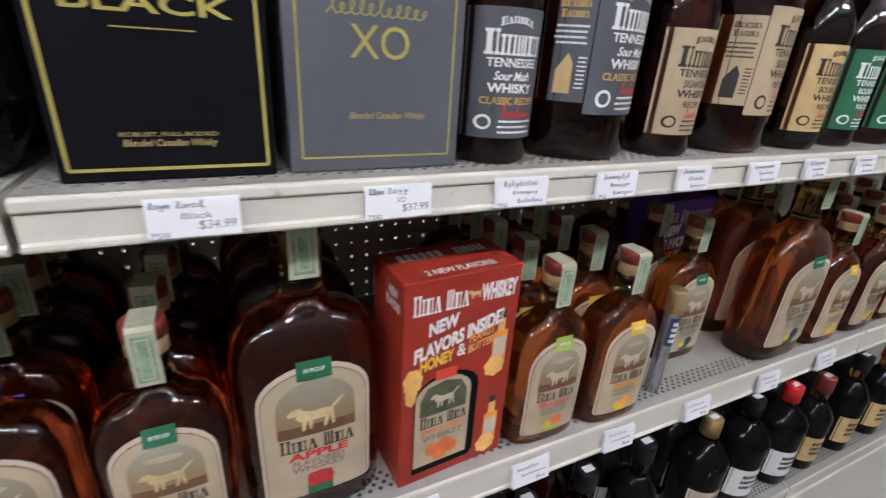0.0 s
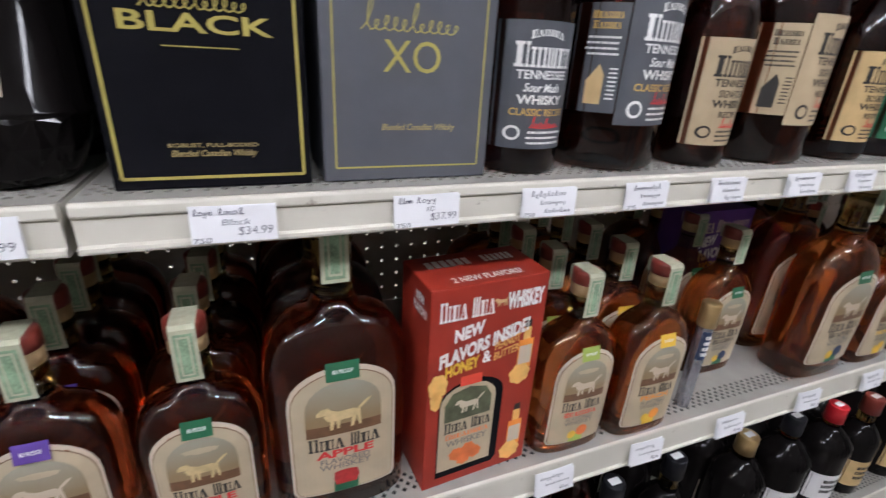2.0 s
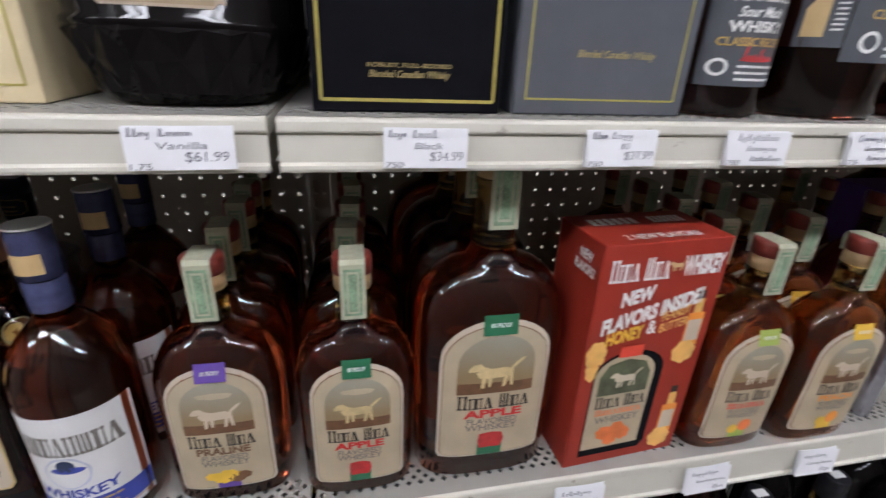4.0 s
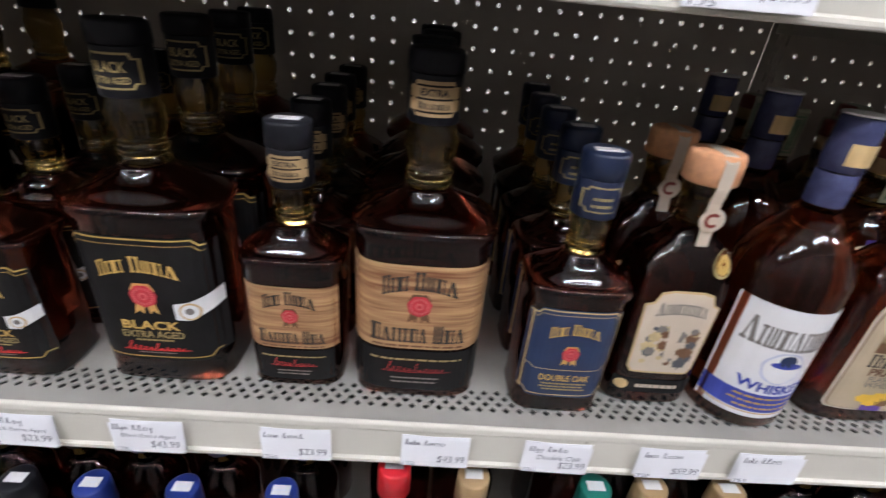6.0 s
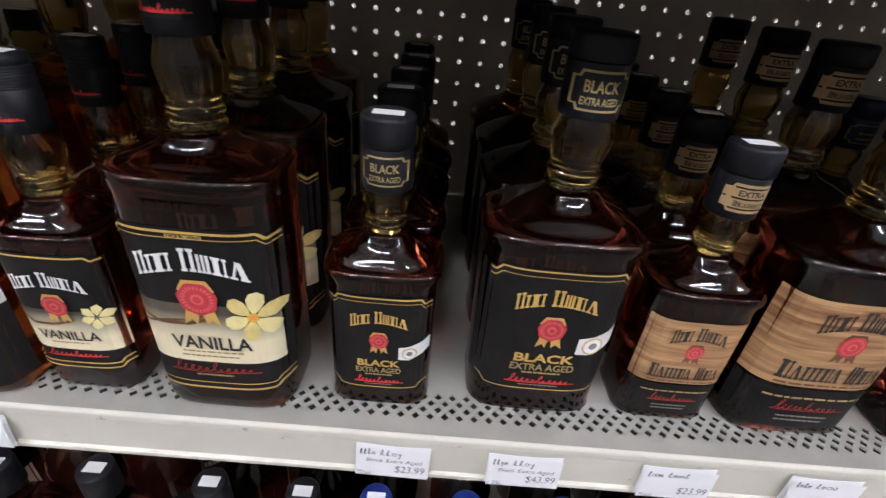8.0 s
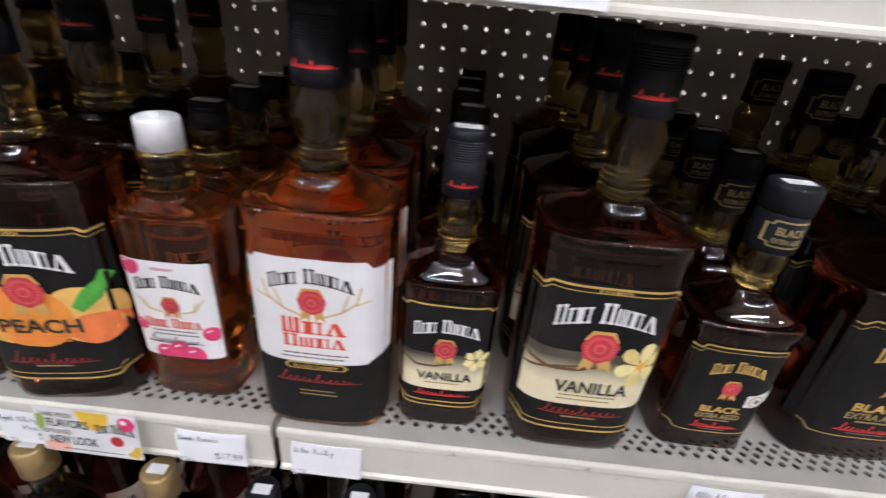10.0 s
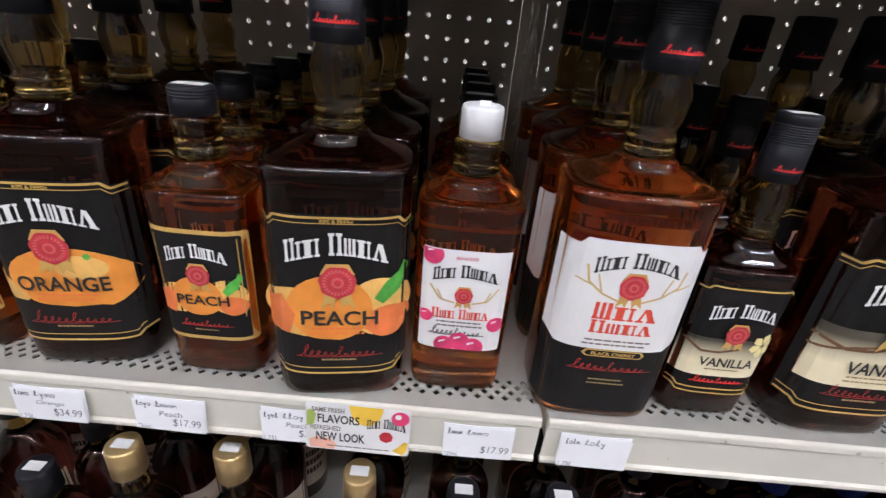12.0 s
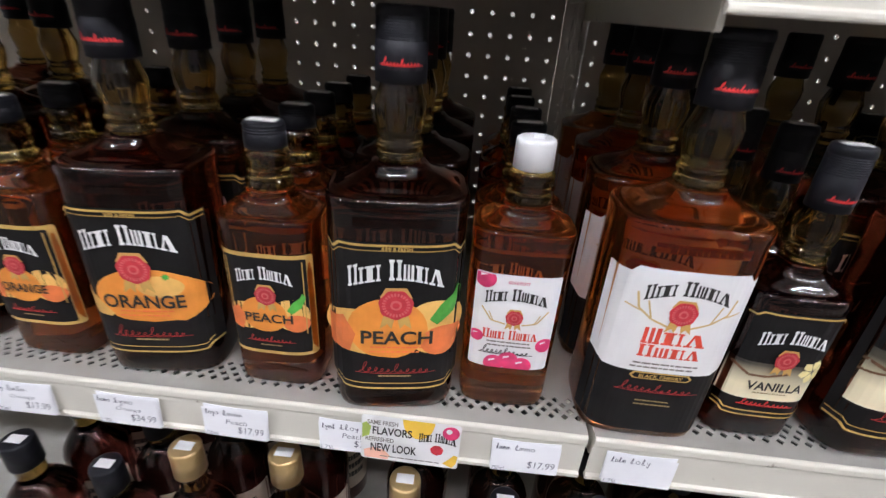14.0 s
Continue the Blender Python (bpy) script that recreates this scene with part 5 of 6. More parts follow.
def gift_box():
    w, d, h = 0.136, 0.075, 0.256
    root, f = carton("red whiskey gift carton with window and printed miniatures", w, d, h, BOXRED, 0.183, 0.360, LOW, 4)
    s = Sheet(f, -w / 2, w / 2, 0, h, root, BOXRED, "front_print", outline=[(-0.98, 0.01), (0.98, 0.01), (0.98, 0.99), (-0.98, 0.99)])
    s.wordmark("wordmark", BIRDW, -0.40, 0.90, 0.92, 0.088, WHITE, 2)
    dog_print_lifted(s, 0.17, 0.905, 0.14, LTAN, 2)
    s.text("lettering", "WHISKEY", 0.60, 0.90, 0.66, 0.082, WHITE, 2, bold=0.05)
    s.text("lettering", "NEW", -0.34, 0.795, 0.50, 0.062, WHITE, 2, bold=0.05, tilt=0.012)
    s.text("lettering", "FLAVORS INSIDE!", -0.04, 0.725, 1.55, 0.070, WHITE, 2, bold=0.05, tilt=0.05)
    s.text("lettering", "HONEY", -0.42, 0.632, 0.58, 0.060, LYELLOW, 2, bold=0.05, tilt=0.012)
    s.text("lettering", "&", 0.0, 0.655, 0.16, 0.06, WHITE, 2)
    s.text("lettering", "PEANUT", 0.36, 0.705, 0.46, 0.04, FRUITPALE, 2, bold=0.02, tilt=0.012)
    s.text("lettering", "BUTTER", 0.36, 0.655, 0.46, 0.04, FRUITPALE, 2, bold=0.02, tilt=0.012)
    win = [(-0.78, 0.05), (0.30, 0.05), (0.38, 0.08), (0.38, 0.46)] + [(-0.20 + 0.58 * math.cos(math.pi * i / 10), 0.46 + 0.10 * math.sin(math.pi * i / 10)) for i in range(1, 10)] + [(-0.78, 0.46)]
    s.poly("window", [win], BOXBLACK, 2, label="die-cut window onto the bottle inside")
    lab = [(-0.76, 0.085), (0.24, 0.085), (0.24, 0.45)] + [(-0.26 + 0.50 * math.cos(math.pi * i / 10), 0.45 + 0.095 * math.sin(math.pi * i / 10)) for i in range(1, 10)] + [(-0.76, 0.45)]
    s.poly("bottle_label", [lab], PALEPLANK, 3)
    s.poly("scene_print", [[(-0.68, 0.36), (0.16, 0.36), (0.16, 0.45), (0.04, 0.505), (-0.26, 0.525), (-0.56, 0.505), (-0.68, 0.45)]], material("dark_olive_print", (0.10, 0.11, 0.06), 0.5, vary=0.5), 4)
    dog_print_lifted(s, -0.24, 0.435, 0.26, LPALE, 5)
    s.rect("top_tab", -0.44, -0.06, 0.535, 0.585, FRUITRED, 5)
    s.wordmark("wordmark", BIRDW, -0.24, 0.325, 0.86, 0.058, INK, 4)
    s.wordmark("flavour_mark", [0.8] * 8, -0.24, 0.275, 0.80, 0.030, FRUITDEEP, 4)
    s.text("lettering", "WHISKEY", -0.24, 0.235, 0.76, 0.034, GREYINK, 4)
    for u, v in ((-0.42, 0.165), (-0.20, 0.18), (-0.08, 0.15), (-0.28, 0.13)):
        s.disc("fruit_print", u, v, 0.13, FRUITDEEP, 5, wavy=0.1)
    for k in (0.62, 0.18):
        s.rect("miniature_print", 0.58, 0.86, k - 0.075, k + 0.075, FRUIT, 2)
        s.rect("miniature_print", 0.65, 0.79, k + 0.075, k + 0.135, FRUITPALE, 2)
        s.rect("miniature_print", 0.66, 0.78, k + 0.135, k + 0.17, INK, 2)
        s.rect("miniature_label", 0.60, 0.84, k - 0.05, k + 0.045, LPALE, 3)
        s.disc("fruit_print", 0.66, k - 0.10, 0.20, FRUITPALE, 3, wavy=0.08)
    s.disc("honeycomb_print", -0.82, 0.56, 0.16, FRUITPALE, 2, rv=0.06, wavy=0.08)
    s.disc("honeycomb_print", -0.84, 0.49, 0.10, FRUITPALE, 2, rv=0.05, wavy=0.08)
    for k, (word, v) in enumerate((("NEW", 0.93), ("FLAVORS!", 0.88))):
        vs, fs = letters(word, 0.04)
        me = bpy.data.meshes.new("side_lettering")
        wide = 0.020 if k == 0 else 0.032
        me.from_pydata([(-w / 2 - 0.0005, wide / 2 - 0.014 - a * wide, h * v + (b - 0.5) * 0.010) for a, b in vs], [], fs)
        finish("side_lettering", me, WHITE, root, smooth=False)
    # the lid
    bm = bmesh.new()
    for y0, y1, x0, x1 in ((-0.022, -0.006, -0.052, 0.0), (-0.022, -0.006, 0.014, 0.052)):
        n = 6
        for i in range(n):
            a = x0 + (x1 - x0) * i / n
            b = a + (x1 - x0) / n * 0.72
            bm.faces.new([bm.verts.new(p) for p in ((a, y0 + 0.028, h + 0.0006), (b, y0 + 0.028, h + 0.0006), (b, y1 + 0.028, h + 0.0006), (a, y1 + 0.028, h + 0.0006))])
    part("lid_print", bm, WHITE, root, smooth=False)
    vs, fs = letters("2 NEW FLAVORS!", 0.02)
    me = bpy.data.meshes.new("lid_lettering")
    me.from_pydata([(-0.04 + a * 0.08, -0.030 + b * 0.011, h + 0.0006) for a, b in vs], [], fs)
    finish("lid_lettering", me, WHITE, root, smooth=False)
    return root


gift_box()
root, f = carton("purple whiskey gift carton behind the front row", 0.135, 0.075, 0.246, BOXPURPLE, 0.695, 0.51, LOW, 0)
s = Sheet(f, -0.066, 0.066, 0, 0.246, root, BOXPURPLE, "front_print")
s.wordmark("wordmark", BIRDW, -0.3, 0.89, 1.1, 0.09, LPALE, 2)
s.text("lettering", "WHISKEY", 0.6, 0.89, 0.62, 0.06, LPALE, 2)
s.text("lettering", "NEW", -0.4, 0.785, 0.55, 0.08, WHITE, 2, bold=0.05, tilt=0.012)
s.text("lettering", "FLAVORS", -0.2, 0.69, 1.0, 0.085, WHITE, 2, bold=0.05, tilt=0.012)
s.text("lettering", "HONEY", -0.3, 0.595, 0.7, 0.07, LYELLOW, 2, bold=0.03)


def foil_tube(x, y):
    root = thing("gift_tube", "slim silver foil tube with gold cap", "tube")
    part("tube", loft_bm(ring_rows([(0, 0.009), (0.001, 0.0102), (0.135, 0.0102), (0.136, 0.0098)]), 20), TUBE, root)
    part("cap", loft_bm(cap_rows(0.136, 0.172, 0.0125, 0, 0.98), 24), CAPGOLD, root, "shiny gold cap")
    s = Sheet(Front(ring_rows([(0, 0.0104), (0.2, 0.0104)])), -0.009, 0.009, 0.085, 0.13, root, LNAVY, "band", outline=[(-1, 0), (1, 0), (1, 1), (-1, 1)])
    s.bars("small_print", 0, 0.8, 1.4, 4, 0.2, WHITE, 2, 0.6, 4)
    root.matrix_basis = pose(x, y, LOW + 0.0005)


foil_tube(0.530, 0.375)


# ---- stock on the upper shelf ----
def big_carton(kind, x, front, w):
    mat, gold = {"black": (BOXBLACK, FOIL), "grey": (BOXGREY, FOIL), "cream": (BOXCREAM, FOIL)}[kind]
    names = {"black": "black whisky carton with gold border", "grey": "slate grey whisky carton with fine gold border", "cream": "cream whisky carton with gold border"}
    h = 0.20
    root, f = carton(names[kind], w, 0.085, h, mat, x, front, TOP)
    s = Sheet(f, -w / 2, w / 2, 0, h, root, mat, "front_print", outline=[(-0.97, 0.02), (0.97, 0.02), (0.97, 0.98), (-0.97, 0.98)])
    t = 0.0022 if kind == "black" else 0.0014
    k, v0 = (0.91, 0.04) if kind == "black" else (0.87, 0.055)
    s.band("gold_border", [(-k, v0), (k, v0)], t, gold, 2)
    s.band("gold_border", [(-k, v0), (-k, 0.96)], t, gold, 3)
    s.band("gold_border", [(k, v0), (k, 0.96)], t, gold, 3)
    s.band("gold_border", [(-k, 0.96), (k, 0.96)], t, gold, 2)
    if kind == "black":
        s.text("lettering", "BLACK", 0, 0.54, 1.38, 0.058, FOIL, 2)
        s.flourish("script_mark", 0, 0.605, 0.95, 0.10, FOIL, 2, 21, 0.0010, False)
        s.band("rule", [(-0.35, 0.47), (0.35, 0.47)], 0.0008, FOIL, 2)
        s.text("lettering", "ROBUST, FULL-BODIED", 0, 0.152, 0.88, 0.016, DULLGOLD, 2)
        s.text("lettering", "Blended Canadian Whisky", 0, 0.122, 0.85, 0.03, DULLGOLD, 2, shear=0.3)
    elif kind == "grey":
        s.flourish("script_mark", 0, 0.59, 1.1, 0.12, FOIL, 2, 21, 0.0009, False)
        s.text("lettering", "XO", 0, 0.475, 0.66, 0.115, FOIL, 2, bold=0.0)
        s.text("lettering", "Blended Canadian Whisky", 0.1, 0.21, 0.9, 0.034, DULLGOLD, 2, shear=0.3)
    else:
        s.flourish("lettering", -0.1, 0.22, 1.1, 0.03, GOLD, 2, 4, 0.0006)
    return root


big_carton("black", -0.047, 0.368, 0.131)
big_carton("grey", 0.098, 0.369, 0.139)
big_carton("cream", -0.338, 0.382, 0.125)
for kind, x, w in (("black", -0.047, 0.131), ("grey", 0.098, 0.139), ("cream", -0.338, 0.125)):
    for k in (1, 2, 3):
        big_carton(kind, x + 0.002, 0.384 + k * 0.09, w)


def cut_glass(x):
    """A broad decanter bottle with a diamond-cut foot."""
    rows = [(0.0, 0.046, 0.030, 2.4), (0.003, 0.051, 0.035, 2.4), (0.010, 0.056, 0.040, 2.4), (0.03, 0.0645, 0.045, 2.4), (0.046, 0.0685, 0.0475, 2.4), (0.0485, 0.070, 0.049, 2.4), (0.051, 0.070, 0.049, 2.4), (0.0535, 0.0675, 0.0465, 2.4), (0.15, 0.068, 0.047, 2.4), (0.19, 0.058, 0.04, 2.3), (0.215, 0.035, 0.03, 2.1), (0.225, 0.02, 0.02, 2)]
    root, f = bottle("large dark whisky decanter bottle with vanilla label", BLACKGLASS, rows, [(0.2252, 0.019), (0.27, 0.018)], seg=40)
    part("cap", loft_bm(cap_rows(0.262, 0.30, 0.021, 0), 28), CAPGOLD, root)
    bm = bmesh.new()
    pitch, half = radians(27), 0.0195
    for j, zc in enumerate((0.0085, 0.028, 0.0465)):
        for i in range(-4, 4):
            a = (i + 0.5 * (j % 2)) * pitch + radians(6)
            at = lambda b, z, out: ((0.98 * (0.052 + 0.30 * min(z, 0.046)) + out) * math.sin(b), f.y((0.052 + 0.30 * min(z, 0.046)) * math.sin(b), z) - out * math.cos(b), z)
            z0, z1 = max(0.003, zc - half), min(0.0475, zc + half)
            if abs(a) > radians(84):
                continue
            top, low = bm.verts.new(at(a, z1, 0.0004)), bm.verts.new(at(a, z0, 0.0004))
            one, two = bm.verts.new(at(a - pitch / 2, zc, 0.0004)), bm.verts.new(at(a + pitch / 2, zc, 0.0004))
            apex = bm.verts.new(at(a, min(zc, 0.044), 0.0038))
            for p, q in ((top, one), (one, low), (low, two), (two, top)):
                bm.faces.new((p, q, apex))
    part("cut_facets", bm, BLACKGLASS, root, "raised diamond cutting round the foot", False)
    s = Sheet(f, -0.045, 0.041, 0.058, 0.170, root, LPALE, outline=[(-0.80, 0.02), (-0.72, 0.0), (0.72, 0.0), (0.80, 0.03), (0.88, 0.02), (1, 0.45), (0.9, 1), (-0.9, 1), (-1, 0.45), (-0.88, 0.02)])
    barrel = [(0.66 + 0.22 * math.sin(math.pi * (0.12 + 0.62 * k / 8)), 0.015 + 0.90 * k / 8) for k in range(9)]
    s.poly("barrel_panel", [barrel + [(-u, v) for u, v in barrel[::-1]]], LCREAM, 2)
    s.disc("crest_print", 0.05, 0.66, 0.42, LPURPLE, 3, rv=0.12)
    s.flourish("script_mark", 0, 0.44, 1.25, 0.17, BROWN, 3, 21, 0.0010, False)
    s.text("lettering", "VANILLA", 0, 0.315, 1.42, 0.088, INK, 3, bold=0.03)
    s.text("lettering", "Vanilla Flavored Whisky", 0, 0.235, 1.10, 0.042, BROWN, 3, shear=0.3)
    s.bars("small_print", 0, 0.155, 0.6, 1, 0.03, ANTLER, 3, 0.4, 5)
    s.scrawl("script", 0, 0.115, 1.15, 0.045, BROWN, 3, 8, 0.0004, 26)
    s.bars("small_print", 0, 0.04, 0.5, 1, 0.03, GREYINK, 3, 0.5, 6)
    root.matrix_basis = pose(x, 0.365 + 0.047, TOP + 0.0005)
    return root


v1 = cut_glass(-0.195)
for y in (0.515, 0.615, 0.715):
    copy_thing(v1, pose(-0.19, y, TOP + 0.0005))
for x in (-0.455, -0.60):
    copy_thing(v1, pose(x, 0.425, TOP + 0.0005, 0, 0, 0))


def tennessee(kind, big, x, front, turn=0.0, behind=2):
    r = 0.0600 if big else 0.0385
    if kind == "oak":
        r = 0.044
    nt, sh = (0.235, 0.165) if big else (0.195, 0.140)
    paper, ink, names = {"slate": (LGREY, WHITE, "slate grey"), "cream": (LCREAM, INK, "cream"), "tan": (LTAN, INK, "gold tan"), "green": (LGREEN, WHITE, "dark green")}[kind]
    root, f = round_whiskey(("large" if big else "slim") + " round whisky bottle with " + names + " label on the upper shelf", DARK, r, sh, nt, 0.016, nt + 0.075, CAPBLACK, "round whisky bottles")
    k = r * 0.93
    s = Sheet(f, -k if not big else -0.52 * r, k if not big else 0.96 * r, 0.024 if not big else 0.045, 0.128 if not big else 0.158, root, paper)
    if big:
        p = Sheet(f, -0.975 * r, -0.535 * r, 0.055, 0.148, root, paper, "side_label")
        p.wordmark("side_mark", [0.8] * 7, 0, 0.90, 1.3, 0.07, GOLD if kind == "slate" else ink, 2)
        p.wordmark("side_mark", [0.8] * 6, 0, 0.81, 1.2, 0.07, GOLD if kind == "slate" else ink, 2)
        p.bars("small_print", 0, 0.70, 1.5, 4, 0.05, ink, 2, 0.4, 12)
        p.poly("spout_print", [[(-0.55, 0.08), (0.15, 0.08), (0.15, 0.36), (-0.1, 0.46), (-0.55, 0.30)]], LTAN if kind == "slate" else INK, 2)
        p.bars("small_print", 0.6, 0.42, 0.5, 8, 0.04, ink, 2, 0.4, 13)
    s.text("lettering", "TENNESSEE", 0, 0.60, 1.30, 0.07, ink, 2, bold=0.02)
    s.wordmark("wordmark", [0.8] * 6, 0, 0.89, 0.85, 0.06, ink, 2, 0.03)
    s.wordmark("wordmark", [0.9, 0.4, 0.7, 0.8, 0.8, 0.4], 0, 0.75, 1.45, 0.19, ink, 2)
    s.text("lettering", "Sour Mash" if kind == "slate" else ("SIGNATURE" if kind == "cream" else "BOURBON"), 0, 0.50, 0.95, 0.07, ink, 2, shear=0.3 if kind == "slate" else 0)
    s.text("lettering", "WHISKY", 0, 0.405, 1.2, 0.075, ink, 2, bold=0.03)
    s.text("lettering", "CLASSIC RECIPE" if kind == "slate" else "RECIPE", 0, 0.305, 1.45 if kind == "slate" else 0.7, 0.06, GOLD if kind == "slate" else ink, 2)
    s.flourish("signature", 0.2, 0.21, 0.8, 0.09, RED, 2, 7, 0.0008)
    s.disc("round_mark", -0.62, 0.13, 0.18, ink, 2)
    s.disc("round_mark", -0.62, 0.13, 0.12, paper, 3)
    s.bars("small_print", 0.2, 0.14, 1.1, 3, 0.045, ink, 2, 0.4, 8)
    if kind == "tan":
        b = Sheet(f, -k * 0.9, k * 0.9, 0.010, 0.024, root, LBLACK, "age_band", lift=3)
        b.text("age_lettering", "AGED 8 YEARS", 0, 0.5, 1.2, 0.55, LPALE, 2)
    for i in range(behind + 1):
        m = pose(x, front + r + i * (2 * r + 0.004), TOP + 0.0005, 0, 0, turn if i == 0 else 0)
        if i == 0:
            root.matrix_basis = m
        else:
            copy_thing(root, m)
    return root


tennessee("slate", False, 0.216, 0.362, -4)
tennessee("slate", True, 0.325, 0.358, 3)
tennessee("cream", False, 0.437, 0.360, 4)
tennessee("cream", True, 0.560, 0.358, 5)
tennessee("tan", False, 0.690, 0.362, 0)
tennessee("green", False, 0.80, 0.370, 0)
tennessee("green", False, 0.91, 0.370, 0)
tennessee("cream", False, 1.02, 0.370, 0)
tennessee("slate", False, 1.14, 0.370, 0)
tennessee("tan", False, 1.26, 0.370, 0)


# ---- stock on the shelf below: mostly tops show ----
def low_bottle(label, glass, r, H, cap, x, front, rib=False, paper=None, word=""):
    z = LOWEST
    if rib:
        r = 0.050
    root, f = round_whiskey(label, glass, r, H * (0.62 if rib else 0.56), H * (0.80 if rib else 0.74), 0.0165, H, cap, "bottles on the lower shelf")
    if rib:
        bm = bmesh.new()
        for i in range(30):
            a = 2 * math.pi * i / 30
            prev = None
            for k in range(6):
                t = k / 5
                zz = H * (0.60 + 0.15 * t)
                rr = -f.y(0, zz) + 0.0016
                v = [bm.verts.new((rr * math.cos(a + d), rr * math.sin(a + d), zz)) for d in (-0.05, 0.05)]
                if prev:
                    bm.faces.new((prev[0], prev[1], v[1], v[0]))
                prev = v
        part("shoulder_ribs", bm, BLACKGLASS, root, "moulded ribs round the shoulder")
    if paper:
        s = Sheet(f, -r * 0.9, r * 0.9, H * 0.12, H * (0.40 if x > 0.5 else 0.45), root, paper)
        s.bars("small_print", 0, 0.75, 1.4, 3, 0.2, INK if paper in (LWHITE, LPALE, LTAN) else LPALE, 2, 0.6, 7)
    root.matrix_basis = pose(x, front + r, z + 0.0005)
    return root


LOWROW = [(-1.98, CAPBLACK, 0.25, LPALE, "black"), (-1.875, CAPBLACK, 0.225, LPALE, "black"), (-1.764, CAPGOLD, 0.275, LPALE, "gold"), (-1.645, CAPGOLD, 0.285, LPALE, "gold"), (-1.506, CAPGOLD, 0.265, LPALE, "gold"), (-1.39, CAPBLACK, 0.25, None, "black"), (-1.28, CAPBLACK, 0.255, LBLACK, "black"), (-1.16, CAPBLACK, 0.245, None, "black"),
          (-1.06, CAPBLACK, 0.24, None, "black"), (-0.98, CAPROYAL, 0.238, None, "royal blue"), (-0.88, CAPROYAL, 0.238, None, "royal blue"), (-0.77, CAPROYAL, 0.240, None, "royal blue"), (-0.643, CAPBRIGHT, 0.295, None, "bright red"), (-0.555, NECKTAN, 0.285, None, "tan"), (-0.415, CAPTEAL, 0.275, None, "teal"),
          (-0.352, NECKTAN, 0.282, None, "tan"), (-0.262, NECKTAN, 0.283, None, "tan"), (-0.17, CAPBLACK, 0.25, None, "black"), (-0.08, CAPBLACK, 0.25, None, "black"), (0.02, CAPBLACK, 0.25, LBLACK, "black"), (0.13, CAPBLACK, 0.25, None, "black"), (0.24, CAPBLACK, 0.25, LWHITE, "black"), (0.35, CAPBLACK, 0.25, None, "black"),
          (0.47, CAPBLACK, 0.26, None, "black"), (0.60, CAPBLACK, 0.272, LWHITE, "black"), (0.80, CAPGOLD, 0.25, LPALE, "gold"), (0.93, CAPBLACK, 0.26, LWHITE, "black"), (1.07, CAPBRIGHT, 0.25, LWHITE, "bright red"), (1.18, CAPRED, 0.25, LTAN, "dark brown"), (1.33, CAPBLACK, 0.27, LTAN, "black"), (1.48, CAPBRIGHT, 0.26, LTAN, "bright red")]
for i, (x, cap, H, paper, tone) in enumerate(LOWROW):
    b = low_bottle("dark round liquor bottle with " + tone + " cap on the lower shelf", BLACKGLASS if x > 0.5 else COLA, 0.041, H, cap, x, 0.36, rib=0.7 < x < 1.1, paper=paper)
    part("cap_sticker", box_bm(-0.010, 0.010, -0.006, 0.006, H + 0.0001, H + 0.0005), LWHITE, b, "white price sticker", False)
    for k in (1, 2):
        copy_thing(b, pose(x + 0.004 * k, 0.40 + k * 0.087, LOWEST + 0.0005, 0, 0, 20 * k))


# ---- price cards ----
def price_card(x, z, w, h, lines, price, size, turn=0.0, flap=2.0):
    root = thing("price_card", "white handwritten price card on the shelf lip", "price card", "price cards on the lips")
    n, vs = 8, []
    bm = bmesh.new()
    for i in range(n + 1):
        t = i / n
        vs.append([bm.verts.new(((t - 0.5) * w, -0.0012 * math.sin(math.pi * t) - q * 0.0016 * (t ** 2), -q * h)) for q in (0, 0.5, 1)])
    for a, b in zip(vs, vs[1:]):
        for k in (0, 1):
            bm.faces.new((a[k], a[k + 1], b[k + 1], b[k]))
    bmesh.ops.recalc_face_normals(bm, faces=bm.faces[:])
    if sum(f.normal.y for f in bm.faces) > 0:
        bmesh.ops.reverse_faces(bm, faces=bm.faces[:])
    bmesh.ops.solidify(bm, geom=bm.faces[:], thickness=0.0003)
    card = part("card", bm, CARD, root, smooth=False)
    s = Sheet(Flat(-0.0034), -w / 2, w / 2, -h, 0, card, CARD, "card_face", outline=[(-0.985, 0.015), (0.985, 0.015), (0.985, 0.985), (-0.985, 0.985)])
    for i, (kind, u, v, wide, high, words) in enumerate(lines):
        if kind == "t":
            s.text("handwriting", words, u, v, wide, high, PEN, 2, bold=-0.008, shear=0.15)
        else:
            s.scrawl("handwriting", u, v, wide, high, PEN, 2, int(abs(x) * 977) + i, 0.00055, max(4, int(wide * 7)))
    if price:
        s.text("price", price, 0.48, 0.30, 0.80, 0.26, PEN, 2, bold=-0.01, shear=0.1)
    if size:
        s.text("volume", size, -0.74, 0.10, 0.40, 0.14, PEN, 2, bold=-0.01, shear=0.1)
    root.matrix_basis = pose(x, FRONT - 0.0034, z, -flap, turn, 0)


def name_line(word=""):
    """Two written words above, and a word that can be read below."""
    out = [("s", -0.68, 0.84, 0.42, 0.24, ""), ("s", -0.05, 0.84, 0.62, 0.24, "")]
    if word:
        out.append(("t", 0.05, 0.57, min(1.5, 0.13 * len(word)), 0.16, word))
    return out


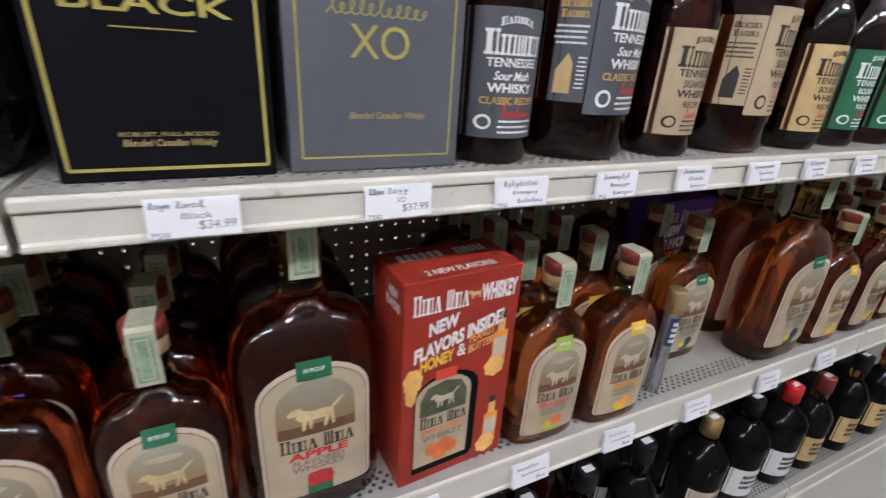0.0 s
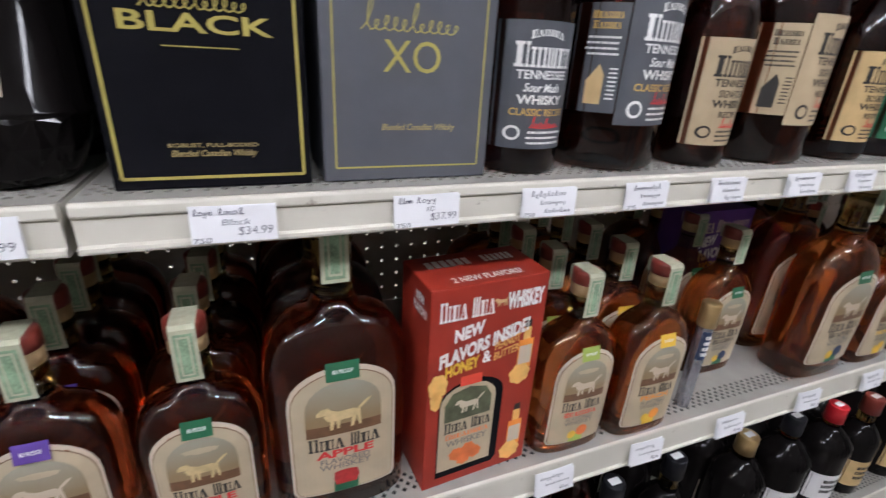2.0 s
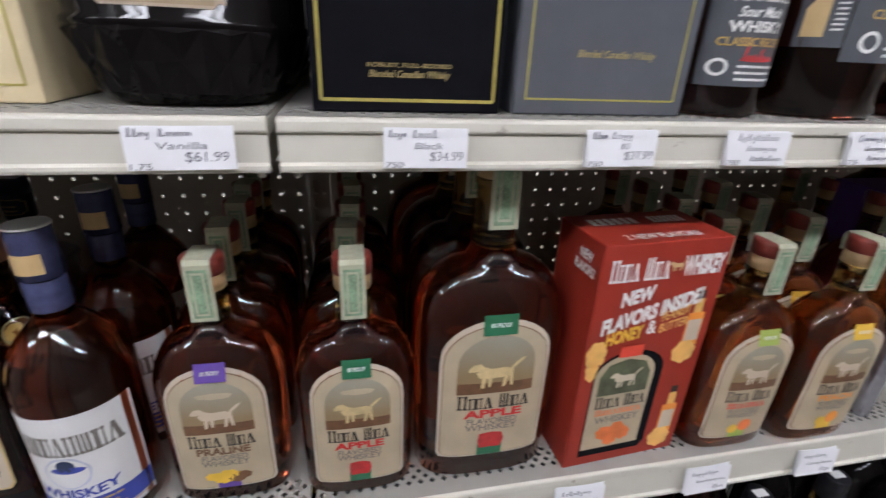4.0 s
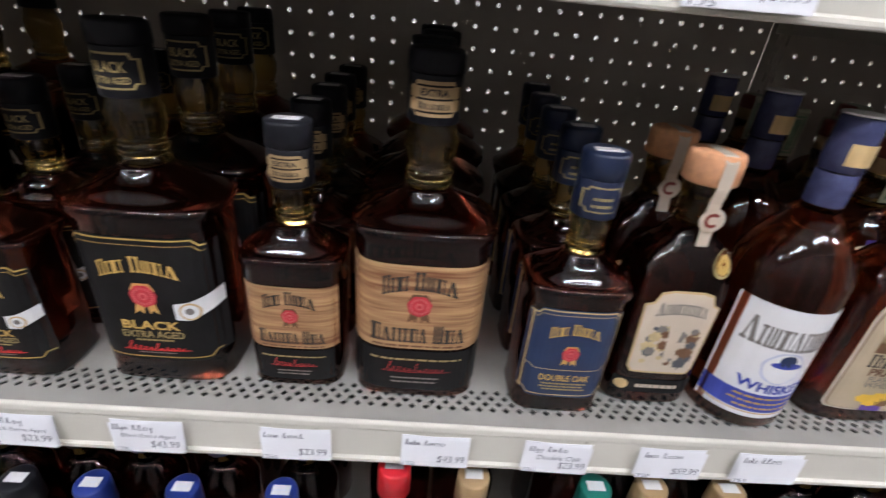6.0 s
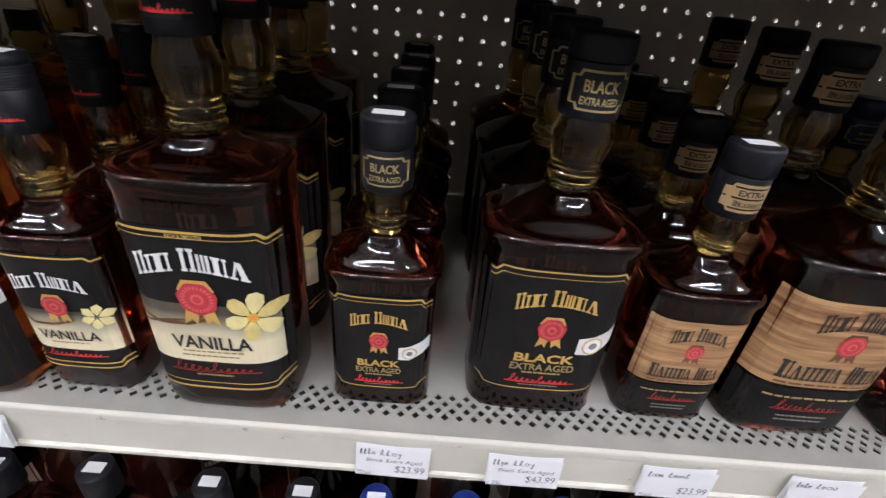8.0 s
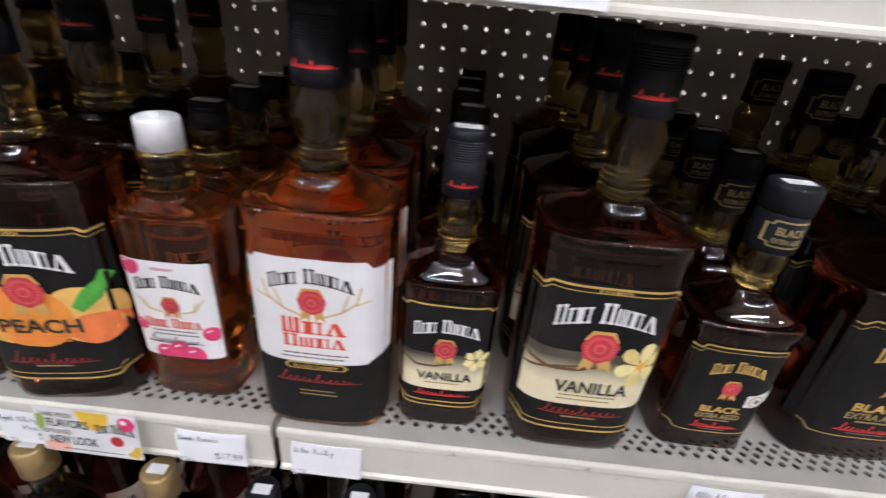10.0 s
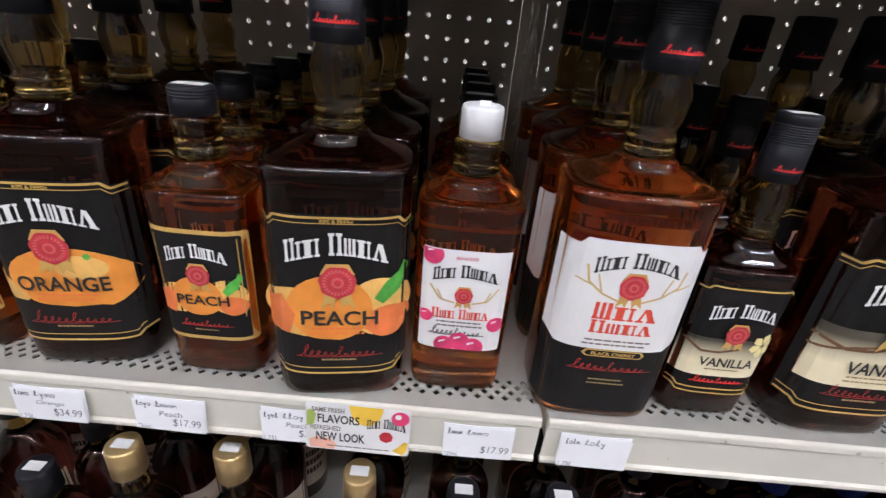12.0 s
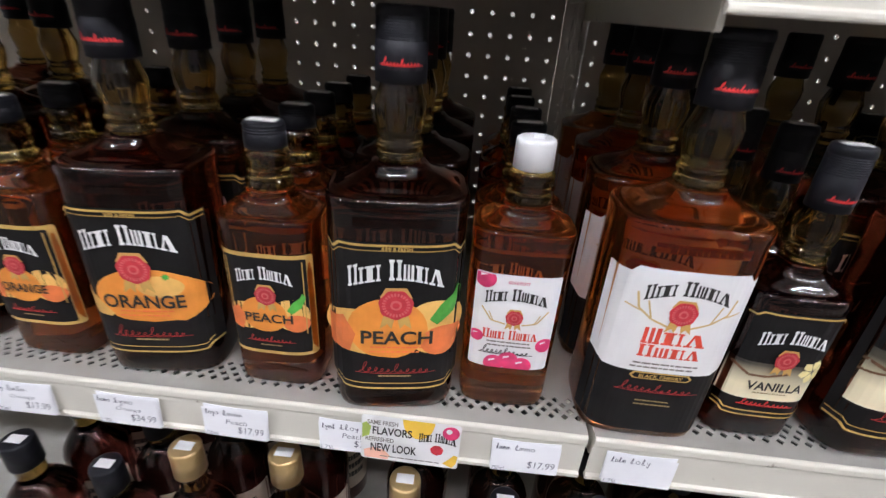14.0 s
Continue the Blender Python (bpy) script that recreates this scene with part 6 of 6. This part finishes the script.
LOWCARDS = [(-1.86, "Orange", "$17.99", "750mL"), (-1.757, "Orange", "$34.99", "1.75L"), (-1.655, "Peach", "$17.99", "750mL"), (-1.548, "Peach", "$34.99", "1.75L"), (-1.393, "", "$17.99", "750mL"), (-1.294, "", "$", "1.75L"),
            (-0.958, "Black Extra Aged", "$23.99", "750mL"), (-0.852, "Black Extra Aged", "$43.99", "1.75L"), (-0.727, "", "$23.99", "750mL"), (-0.606, "", "$43.99", "1.75L"), (-0.498, "Double Oak", "$23.99", "750mL"), (-0.395, "", "$59.99", "750"), (-0.305, "", "$", "750")]
for i, (x, word, price, size) in enumerate(LOWCARDS):
    price_card(x, LOW - 0.0120, 0.060, 0.0345, name_line(word), price if len(price) > 1 else "", size, (-0.8, 0.6, 1.5, -0.3)[i % 4])
for i, x in enumerate((-0.07, 0.135, 0.29, 0.44, 0.60, 0.78, 0.95)):
    price_card(x, LOW - 0.0125, 0.056, 0.035, [("s", -0.2, 0.8, 1.2, 0.2, ""), ("s", 0.1, 0.5, 1.3, 0.15, ""), ("s", 0.5, 0.2, 0.5, 0.2, "")], "", "", (-1.2, 1.6)[i % 2], 6)
TOPCARDS = [(-0.62, "", "$36.99", "750", 0.074), (-0.47, "", "$61.99", "1.75", 0.070), (-0.345, "", "$37.99", "750", 0.060), (-0.19, "Vanilla", "$61.99", "1.75", 0.062), (-0.039, "Black", "$34.99", "750", 0.057), (0.105, "XO", "$37.99", "750", 0.056), (0.222, "", "", "750", 0.056), (0.335, "", "", "75", 0.052), (0.447, "", "", "", 0.050), (0.57, "", "", "", 0.056), (0.68, "", "", "", 0.05), (0.80, "", "", "", 0.05)]
for i, (x, word, price, size, w) in enumerate(TOPCARDS):
    price_card(x, TOP - 0.006, w, 0.0265, name_line(word) if price else [("s", -0.1, 0.8, 1.3, 0.25, ""), ("s", 0.1, 0.5, 1.0, 0.2, ""), ("s", 0.3, 0.2, 1.0, 0.2, "")], price, size, (0.5, -0.6)[i % 2], 3)
price_card(-1.182, TOP - 0.004, 0.077, 0.030, name_line(), "$32.99", "750", 0.4)


PEACHPINK = material("pale_salmon_ink", (0.82, 0.45, 0.33), 0.5, vary=0.12)


def promo_card():
    root = thing("promo_card", "printed promotional card with fruit hanging on the lip", "card")
    w, h = 0.087, 0.050
    s = Sheet(Flat(0), -w / 2, w / 2, -h, 0, root, LWHITE, "card", round_=0.07)
    s.poly("fruit_print", [[(0.15 + 0.32 * math.cos(math.pi * (1 + i / 16)), 0.99 + 0.40 * math.sin(math.pi * (1 + i / 16))) for i in range(17)]], LYELLOW, 2)
    s.poly("fruit_print", [[(-0.92, 0.03), (-0.45, 0.02), (-0.40, 0.12), (-0.52, 0.24), (-0.75, 0.28), (-0.94, 0.20)]], PEACHPINK, 2)
    s.poly("fruit_print", [[(0.68, 0.10), (0.88, 0.02), (0.96, 0.12), (0.98, 0.30), (0.90, 0.32), (0.80, 0.20)]], LYELLOW, 2)
    s.disc("fruit_print", 0.80, 0.82, 0.17, PINK, 4)
    s.disc("fruit_gleam", 0.76, 0.86, 0.06, WHITE, 5)
    s.poly("leaf_print", [[(-0.98, 0.48), (-0.84, 0.55), (-0.8, 0.75), (-0.9, 0.85), (-0.98, 0.8)]], LIME, 2)
    s.text("lettering", "SAME FRESH", -0.57, 0.86, 0.62, 0.10, GREYINK, 3, bold=0.02)
    s.text("lettering", "FLAVORS", -0.37, 0.68, 0.80, 0.18, INK, 3, bold=0.02)
    s.text("lettering", "REFRESHED", -0.62, 0.48, 0.58, 0.10, GREYINK, 3, bold=0.02)
    s.text("lettering", "NEW LOOK", -0.33, 0.30, 0.94, 0.19, INK, 3, bold=0.02)
    s.wordmark("wordmark", JIMW, 0.55, 0.63, 0.76, 0.20, INK, 3, 0.05)
    s.disc("wax_seal", 0.55, 0.40, 0.13, WAX, 4, wavy=0.04)
    s.bars("small_print", 0, 0.10, 1.3, 1, 0.06, GREYINK, 3, 0.4, 5)
    root.matrix_basis = pose(-1.494, FRONT - 0.009, LOW + 0.004, -4, 1.0, 0)


promo_card()
